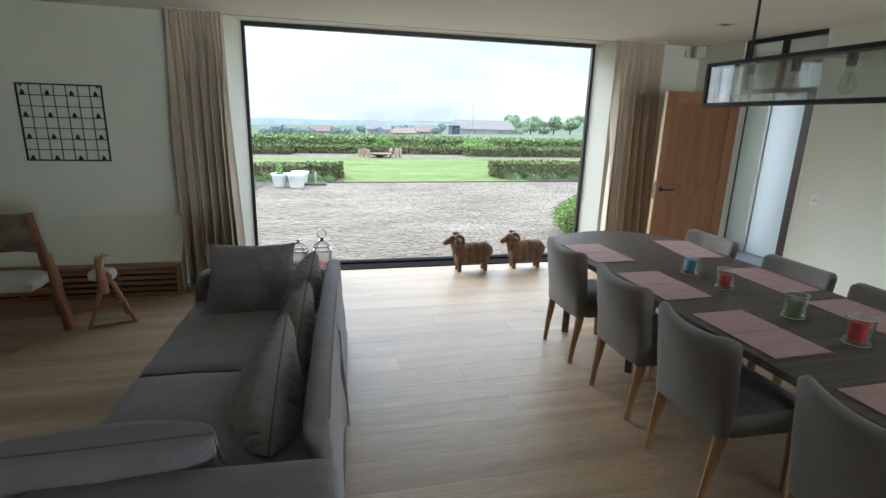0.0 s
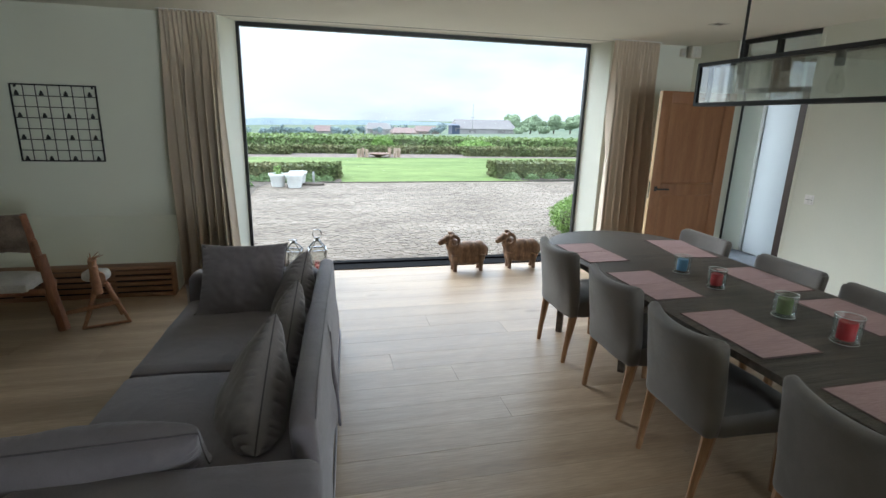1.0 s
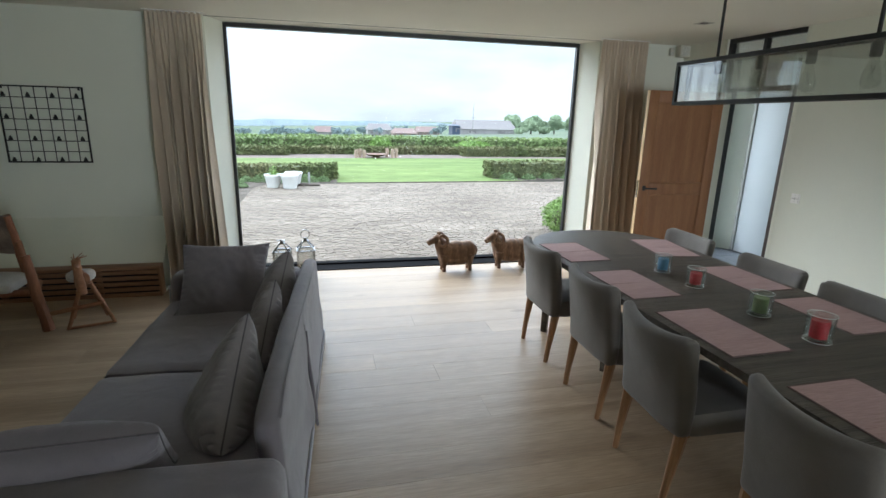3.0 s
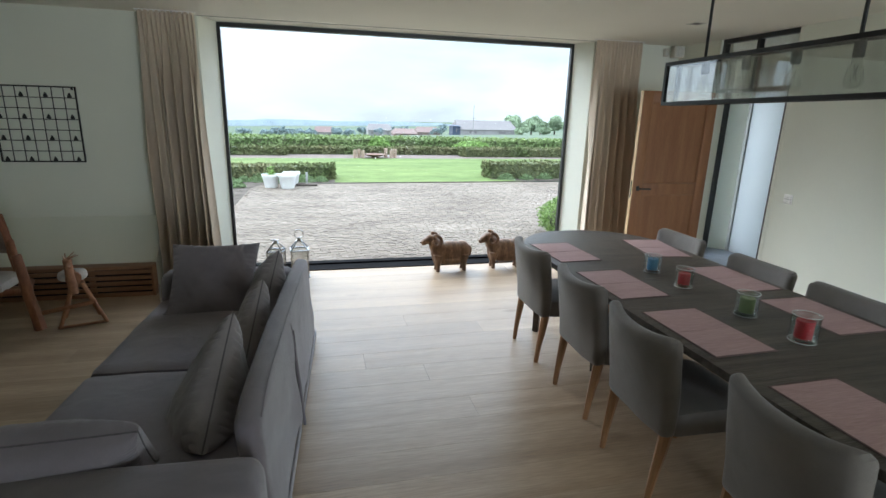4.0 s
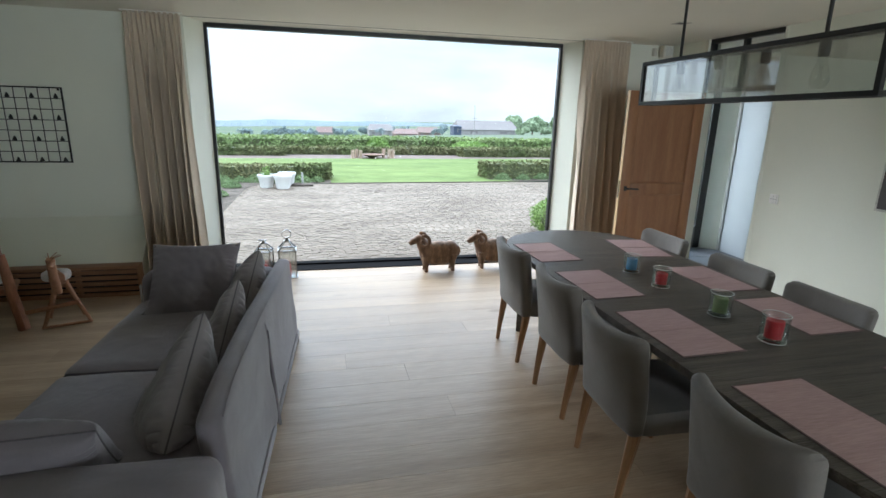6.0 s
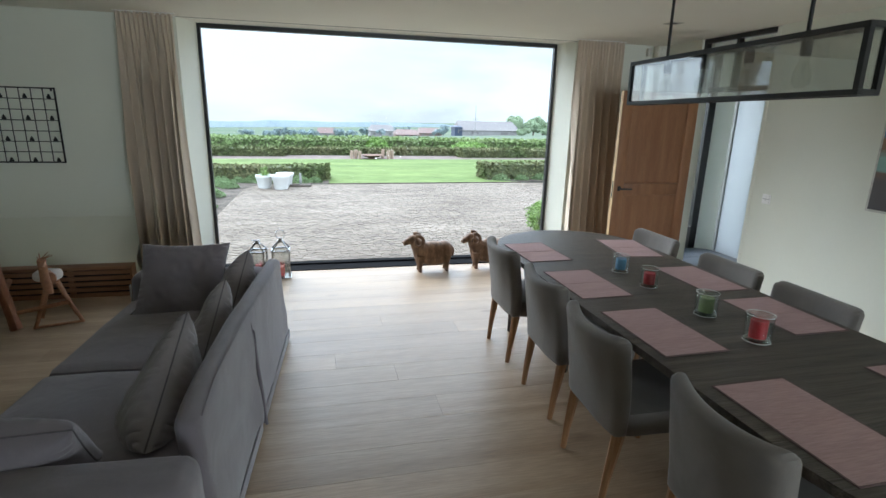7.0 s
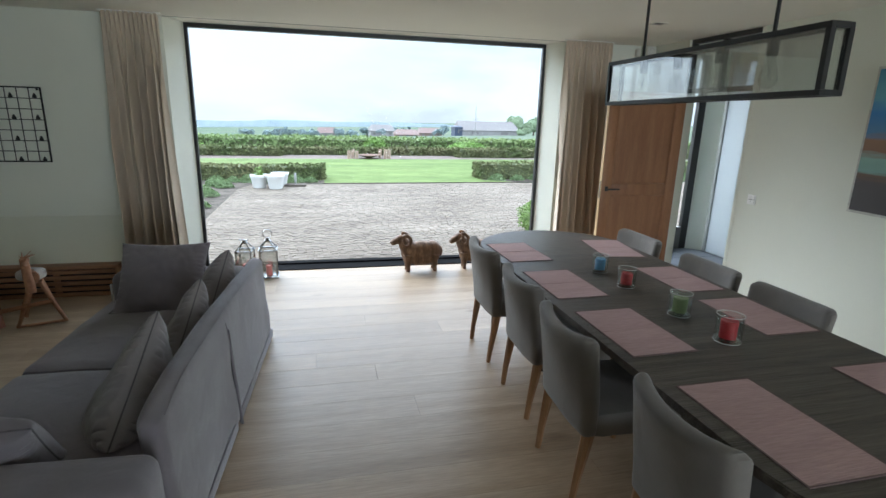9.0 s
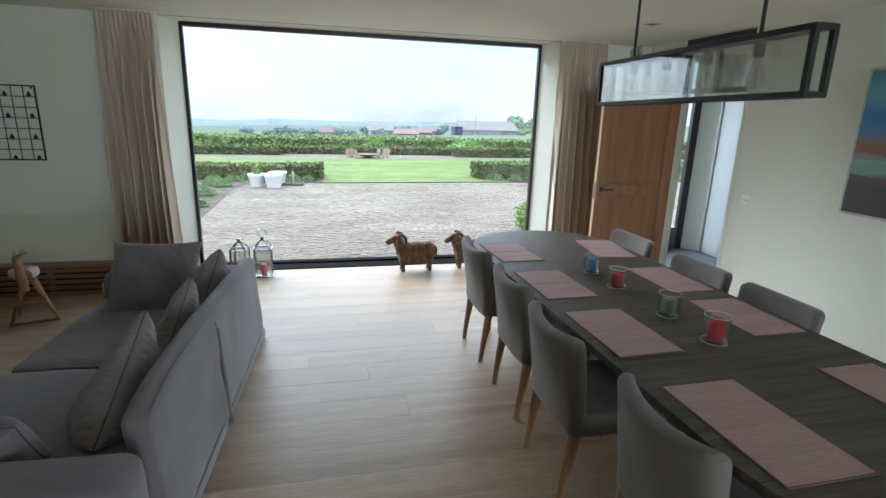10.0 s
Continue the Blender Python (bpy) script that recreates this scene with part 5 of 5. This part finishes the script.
def bush(x, y, z, rx, rz, n, size, mat, seed, label):
    t = thing("bush", pose(x, y, z), label, "bush")
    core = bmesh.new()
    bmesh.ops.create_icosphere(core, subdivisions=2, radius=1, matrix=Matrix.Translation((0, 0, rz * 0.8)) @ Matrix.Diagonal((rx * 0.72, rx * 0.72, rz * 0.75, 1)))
    part("dark_core", core, M_CORE, t)

    def place(rng):
        d = Vector((rng.gauss(0, 1), rng.gauss(0, 1), rng.gauss(0, 1))).normalized()
        r = rng.uniform(0.75, 1.0) * (1 + 0.12 * noise.noise(d * 2.2 + Vector((seed, 0, 0))))
        return (d.x * rx * r, d.y * rx * r, max(0.01, rz * 0.85 + d.z * rz * r))

    tagged(leaves("foliage", n, place, size, mat, t, seed), kind="stuff")


bush(4.22, 7.15, GZ, 0.58, 0.37, 8000, 0.020, M_BUSH, 11, "rounded bright green box bush outside the window")
bush(3.1, 24.0, GZ, 0.5, 0.36, 1500, 0.07, M_BUSH, 12, "bright green rounded shrub in the hedge")
bush(7.3, 23.2, GZ, 0.9, 0.32, 2500, 0.07, M_BUSH, 13, "bright green spreading shrub in the hedge")
bush(-4.8, 23.0, GZ, 0.8, 0.28, 1800, 0.07, M_BUSH, 14, "bright green spreading shrub in the hedge")
rng = random.Random(5)
herbs = [(-1.55 - rng.random() * 1.3, 8.6 + i * 0.26) for i in range(18)] + [(-1.9 + i * 0.38, 13.55 + rng.random() * 0.2) for i in range(7)] + [(5.6 + i * 0.62, 13.95 + rng.random() * 0.12) for i in range(13)]
for i, (x, y) in enumerate(herbs):
    t = thing("herb_clump", pose(x, y, GZ), "low green herb clump in the planting bed", "plant", "herbs in the beds")
    s = rng.uniform(0.8, 1.2)

    def place(r, s=s):
        a, q = r.uniform(0, 6.28), r.random() ** 0.5
        return (0.24 * s * q * math.cos(a), 0.2 * s * q * math.sin(a), 0.02 + 0.16 * s * r.random() * (1.1 - q * q))

    tagged(leaves("foliage", 900, place, 0.02, M_HERB, t, 100 + i), kind="stuff")

# ---- pots, slab, fire bowl and log seats ----


def plant_pot(x, y, s, plant):
    t = thing("plant_pot", pose(x, y, GZ), "large white tapered plant pot on the paving", "plant pot", "white pots on the paving")
    r, h = 0.235 * s, 0.36 * s
    part("pot", lathe(bmesh.new(), [(r * 0.66, 0.0), (r * 0.70, 0.004), (r * 0.92, h * 0.80), (r * 0.93, h * 0.81), (r, h * 0.82), (r * 1.02, h * 0.99), (r, h), (r * 0.9, h), (r * 0.86, h * 0.86), (0.0004, h * 0.85)], 28), M_POT, t)
    part("soil", lathe(bmesh.new(), [(r * 0.85, h * 0.862), (0.0004, h * 0.87)], 20), M_SOIL, t)
    if plant:
        def place(rg):
            return (rg.gauss(0, 0.05), rg.gauss(0, 0.05), h * 0.87 + abs(rg.gauss(0.03, 0.09)))
        tagged(leaves("seedling", 160, place, 0.03, M_BUSH, t, 7), kind="stuff")


plant_pot(-0.79, 12.80, 0.86, True)
plant_pot(-0.40, 12.62, 0.92, False)
plant_pot(-0.33, 13.10, 0.90, False)
slab = thing("stone_slab", pose(0.03, 13.05, GZ), "grey stone slab with a small post beside the pots", "slab")
part("slab", boxes((-0.26, 0.26, -0.16, 0.16, 0.0, 0.05), bevel=0.01), M_SOIL, slab)
part("post", boxes((-0.02, 0.03, 0.0, 0.05, 0.05, 0.32), bevel=0.005), M_GREYPLASTIC, slab)


def log_seat(x, y, r, h, seed):
    t = new("tree_stump", mesh_of("tree_stump", log_between(bmesh.new(), (0, 0, 0), (0.01, 0, h), r, r * 0.96, seed=seed, n=14), M_STUMP))
    t.matrix_basis = pose(x, y, GZ)
    tagged(t, "upright pale debarked log used as a seat", "log", "log seats at the fire bowl")


for i, (x, y, h) in enumerate(((1.86, 20.55, 0.34), (2.02, 20.7, 0.36), (2.16, 20.45, 0.32), (3.12, 20.95, 0.36), (3.30, 20.6, 0.37), (3.46, 20.7, 0.36))):
    log_seat(x - 0.13, y, 0.068, h, i)
bowl = thing("fire_bowl", pose(2.52, 20.65, GZ), "shallow rusted steel fire bowl on the gravel", "fire bowl")
part("bowl", lathe(bmesh.new(), [(0.10, 0.06), (0.28, 0.09), (0.46, 0.16), (0.47, 0.165), (0.45, 0.16), (0.27, 0.10), (0.0004, 0.075)], 28), M_RUST, bowl)
part("foot", lathe(bmesh.new(), [(0.2, 0.0), (0.12, 0.06)], 20), M_RUST, bowl)

# ---- distance: farm buildings and trees ----


def farm(name, x, y, w, d, wall_h, roof_h, wall, roof, label, turn=0, openings=3):
    z = ground_z(x, y) - 0.2
    t = thing(name, pose(x, y, z, 0, 0, turn), label, "building")
    part("wall", boxes((-w / 2, w / 2, -d / 2, d / 2, 0, wall_h)), wall, t)
    bm = bmesh.new()
    o = 0.4
    vs = [bm.verts.new(p) for p in ((-w / 2 - o, -d / 2 - o, wall_h - 0.1), (w / 2 + o, -d / 2 - o, wall_h - 0.1), (w / 2 + o, d / 2 + o, wall_h - 0.1), (-w / 2 - o, d / 2 + o, wall_h - 0.1), (-w / 2 + 0.6, 0, wall_h + roof_h), (w / 2 - 0.6, 0, wall_h + roof_h))]
    for f in ((0, 1, 5, 4), (2, 3, 4, 5), (1, 2, 5), (3, 0, 4), (3, 2, 1, 0)):
        bm.faces.new([vs[k] for k in f])
    part("roof", bm, roof, t, smooth=False)
    for i in range(openings):
        cx = -w / 2 + w * (i + 0.5) / openings
        # openings take the pale roof grey, painting distance haze over them
        part("window", boxes((cx - w * 0.06, cx + w * 0.06, -d / 2 - 0.05, -d / 2 + 0.05, wall_h * 0.35, wall_h * 0.75)), M_ROOFGREY, t)
    return t


farm("barn", 64.2, 200, 24, 12, 2.4, 3.3, M_PALEWALL, M_ROOFGREY, "long low barn with a grey sheet roof", 2, 2)
farm("shed", 51.7, 196, 3.0, 5, 3.6, 0.4, M_BLUETANK, M_BLUETANK, "dark blue flat-roofed shed", 2, 1)
farm("farmhouse", 42.5, 205, 9, 8, 1.5, 1.8, M_BRICKWALL, M_ROOF, "brick farmhouse with a red tiled roof", 0, 3)
farm("farmhouse", 31.0, 190, 8, 8, 1.0, 1.6, M_BRICKWALL, M_ROOF, "low brick house with a red tiled roof", 0, 3)
farm("farmhouse", 24.8, 215, 9.5, 8, 2.6, 2.3, M_PALEWALL, M_ROOFGREY, "pale farmhouse with a grey-brown hipped roof", 0, 3)
farm("farmhouse", 3.5, 260, 9, 8, 2.4, 2.4, M_PALEWALL, M_ROOF, "distant pale house with a red roof", 0, 3)
mast = thing("mast", pose(55.8, 185, ground_z(55.8, 185)), "thin pale mast standing in the field", "mast")
part("pole", tube(bmesh.new(), [(0, 0, 0), (0, 0, 10.6)], [0.13, 0.07], 8), M_PALEWALL, mast)
part("crossarm", boxes((-0.9, 0.9, -0.06, 0.06, 5.8, 5.95)), M_PALEWALL, mast)
part("base", boxes((-0.5, 0.5, -0.5, 0.5, 0, 0.9)), M_PALEWALL, mast)


def tree(x, y, h, r, n, mat, seed, label):
    z = ground_z(x, y) - 0.1
    t = thing("tree", pose(x, y, z), label, "tree", "trees on the horizon")
    rng = random.Random(seed)
    bm = bmesh.new()
    tube(bm, [(0, 0, 0), (0.1, 0, h * 0.3), (0.05, 0.1, h * 0.75)], [r * 0.09, r * 0.07, r * 0.02], 8)
    for k in range(5):
        a = k * 1.26 + rng.random()
        tube(bm, [(0.08, 0, h * (0.28 + 0.08 * k)), (r * 0.6 * math.cos(a), r * 0.6 * math.sin(a), h * (0.5 + 0.08 * k))], [r * 0.04, r * 0.012], 6)
    part("trunk", bm, M_BARK, t)
    cl = [(rng.gauss(0, r * 0.42), rng.gauss(0, r * 0.42), h * rng.uniform(0.38, 0.86), r * rng.uniform(0.34, 0.52)) for _ in range(9)]

    def place(rg):
        cx, cy, cz, cr = rg.choice(cl)
        d = Vector((rg.gauss(0, 1), rg.gauss(0, 1), rg.gauss(0, 0.85))).normalized() * cr * rg.uniform(0.55, 1.0)
        return (cx + d.x, cy + d.y, cz + d.z)

    tagged(leaves("crown", n, place, r * 0.13, mat, t, seed), kind="stuff")


for i, (x, y, h, r) in enumerate(((79.5, 203, 7.4, 4.3), (87, 205, 7.0, 4.2), (91.5, 206, 6.6, 3.8), (97, 204, 7.2, 4.0), (104, 203, 8.0, 4.2), (86, 190, 2.6, 2.4), (76, 190, 2.4, 2.2), (110, 200, 7.6, 3.4))):
    tree(x, y, h, r, 5000, M_TREE_HAZY, 60 + i, "round green tree on the horizon, paled to paint its haze")
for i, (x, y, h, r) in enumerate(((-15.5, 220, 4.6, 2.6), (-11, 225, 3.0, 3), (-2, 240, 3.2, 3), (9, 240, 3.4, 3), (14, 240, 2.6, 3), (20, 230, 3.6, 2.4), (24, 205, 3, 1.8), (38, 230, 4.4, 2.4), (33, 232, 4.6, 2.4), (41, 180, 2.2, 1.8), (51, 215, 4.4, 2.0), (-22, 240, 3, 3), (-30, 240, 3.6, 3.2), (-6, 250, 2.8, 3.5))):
    tree(x, y, h, r, 900, M_TREE_FAR_HAZY, 80 + i, "tree on the distant plain, green painted bluish for haze")

# ---- pieces: floor planks ----
PW, P0 = 0.229, 1.98
plank_meshes = {}


def plank_mesh(length, width, th, bevel, mat, key):
    k = (round(length, 2), round(width, 3), key)
    if k not in plank_meshes:
        plank_meshes[k] = mesh_of(key, boxes((0, length, 0, width, -th, 0.0), bevel=bevel, seg=1), mat, smooth=False)
    return plank_meshes[k]


rng = random.Random(12)
r0 = math.floor((SY - P0) / PW)
r1 = math.ceil((5.462 - P0) / PW)
for r in range(r0, r1):
    y = P0 + r * PW
    w = min(PW, 5.462 - y) - 0.0008
    x = WX - rng.choice((0.0, 0.4, 0.8, 1.2, 1.6))
    while x < EX:
        length = rng.choice((2.2, 2.6, 3.0, 3.4))
        a, b = max(x, WX), min(x + length, EX + 0.01)
        if b - a > 0.03:
            p = new("plank", plank_mesh(b - a - 0.0008, w, 0.011, 0.0005, M_OAK, "plank"))
            p.parent, p.location = floor, (a, y, 0)
        x += length

# hall stone tiles
hall = bpy.data.objects["hall_floor"]
for i in range(3):
    for j in range(6):
        x, y = EX + 0.03 + i * 0.43, 2.62 + j * 0.545
        lx = min(0.427, HX - x - 0.003)
        p = new("tile", plank_mesh(lx, 0.54, 0.013, 0.002, M_SLATE, "tile"))
        p.parent, p.location = hall, (x, y, 0)

# ---- pieces: cobbles on the forecourt ----
court = tagged(raw("paving", [(-1.3, 5.9, GZ - 0.004), (24, 5.9, GZ - 0.004), (24, 13.7, GZ - 0.004), (6.05, 13.5, GZ - 0.004), (0.7, 13.37, GZ - 0.004), (-0.95, 13.37, GZ - 0.004), (-1.25, 12.6, GZ - 0.004)], [tuple(range(7))], M_SAND),
               "forecourt paved with worn grey-beige cobbles", kind="structure")
cob = []
for k in range(5):
    rk = random.Random(k)
    bm = bmesh.new()
    rim = [(sx * (0.049 + rk.uniform(-0.008, 0.003)), sy * (0.028 + rk.uniform(-0.005, 0.001))) for sx, sy in ((-1, -1), (1, -1), (1, 1), (-1, 1))]
    rings = [[bm.verts.new((x * f, y * g, z + (rk.uniform(-0.002, 0.002) if z > 0 else 0))) for x, y in rim] for f, g, z in ((1, 1, -0.03), (1, 1, -0.004), (0.90, 0.86, 0.002))]
    for lo, hi in zip(rings, rings[1:]):
        for q in range(4):
            bm.faces.new((lo[q], lo[(q + 1) % 4], hi[(q + 1) % 4], hi[q]))
    bm.faces.new(rings[-1])
    cob.append(mesh_of("cobble", bm, M_COBBLE, smooth=False))
rng = random.Random(3)
fv, ff = [], []
near = 0
row = 0
y = 5.97
while y < 13.32:
    x = -1.2 + (row % 2) * 0.1 + rng.uniform(-0.03, 0.03)
    x_end = 1.2 + y * 1.0
    while x < x_end:
        c = (x + rng.uniform(-0.012, 0.012), y + rng.uniform(-0.007, 0.007) + 0.035 * noise.noise(Vector((x * 0.6, y * 0.8, 0))), GZ + rng.uniform(-0.002, 0.004))
        turn, tilt = rng.uniform(-3, 3), rng.uniform(-0.7, 0.7)
        pick = rng.randrange(5)
        if near < 290 and -0.2 < x < 3.6 and y > 6.5:
            p = new("cobble", cob[pick])
            p.parent = court
            p.matrix_basis = pose(*c, tilt, tilt * 0.6, turn)
            near += 1
        else:
            mt = pose(*c, tilt, tilt * 0.6, turn)
            k = len(fv)
            hx, hy = 0.051 + rng.uniform(-0.008, 0.003), 0.0292 + rng.uniform(-0.004, 0.001)
            for sx, sy in ((-1, -1), (1, -1), (1, 1), (-1, 1)):
                fv.append(mt @ Vector((sx * hx * 0.90, sy * hy * 0.86, 0.002 + rng.uniform(-0.003, 0.002))))
            for sx, sy in ((-1, -1), (1, -1), (1, 1), (-1, 1)):
                fv.append(mt @ Vector((sx * hx, sy * hy, -0.016)))
            ff += [(k, k + 1, k + 2, k + 3)] + [(k + 4 + q, k + 4 + (q + 1) % 4, k + (q + 1) % 4, k + q) for q in range(4)]
        x += 0.104 + rng.uniform(-0.010, 0.012)
    y += 0.060
    row += 1
tagged(raw("cobbles", [tuple(v) for v in fv], ff, M_COBBLE_FAR, court), kind="stuff")
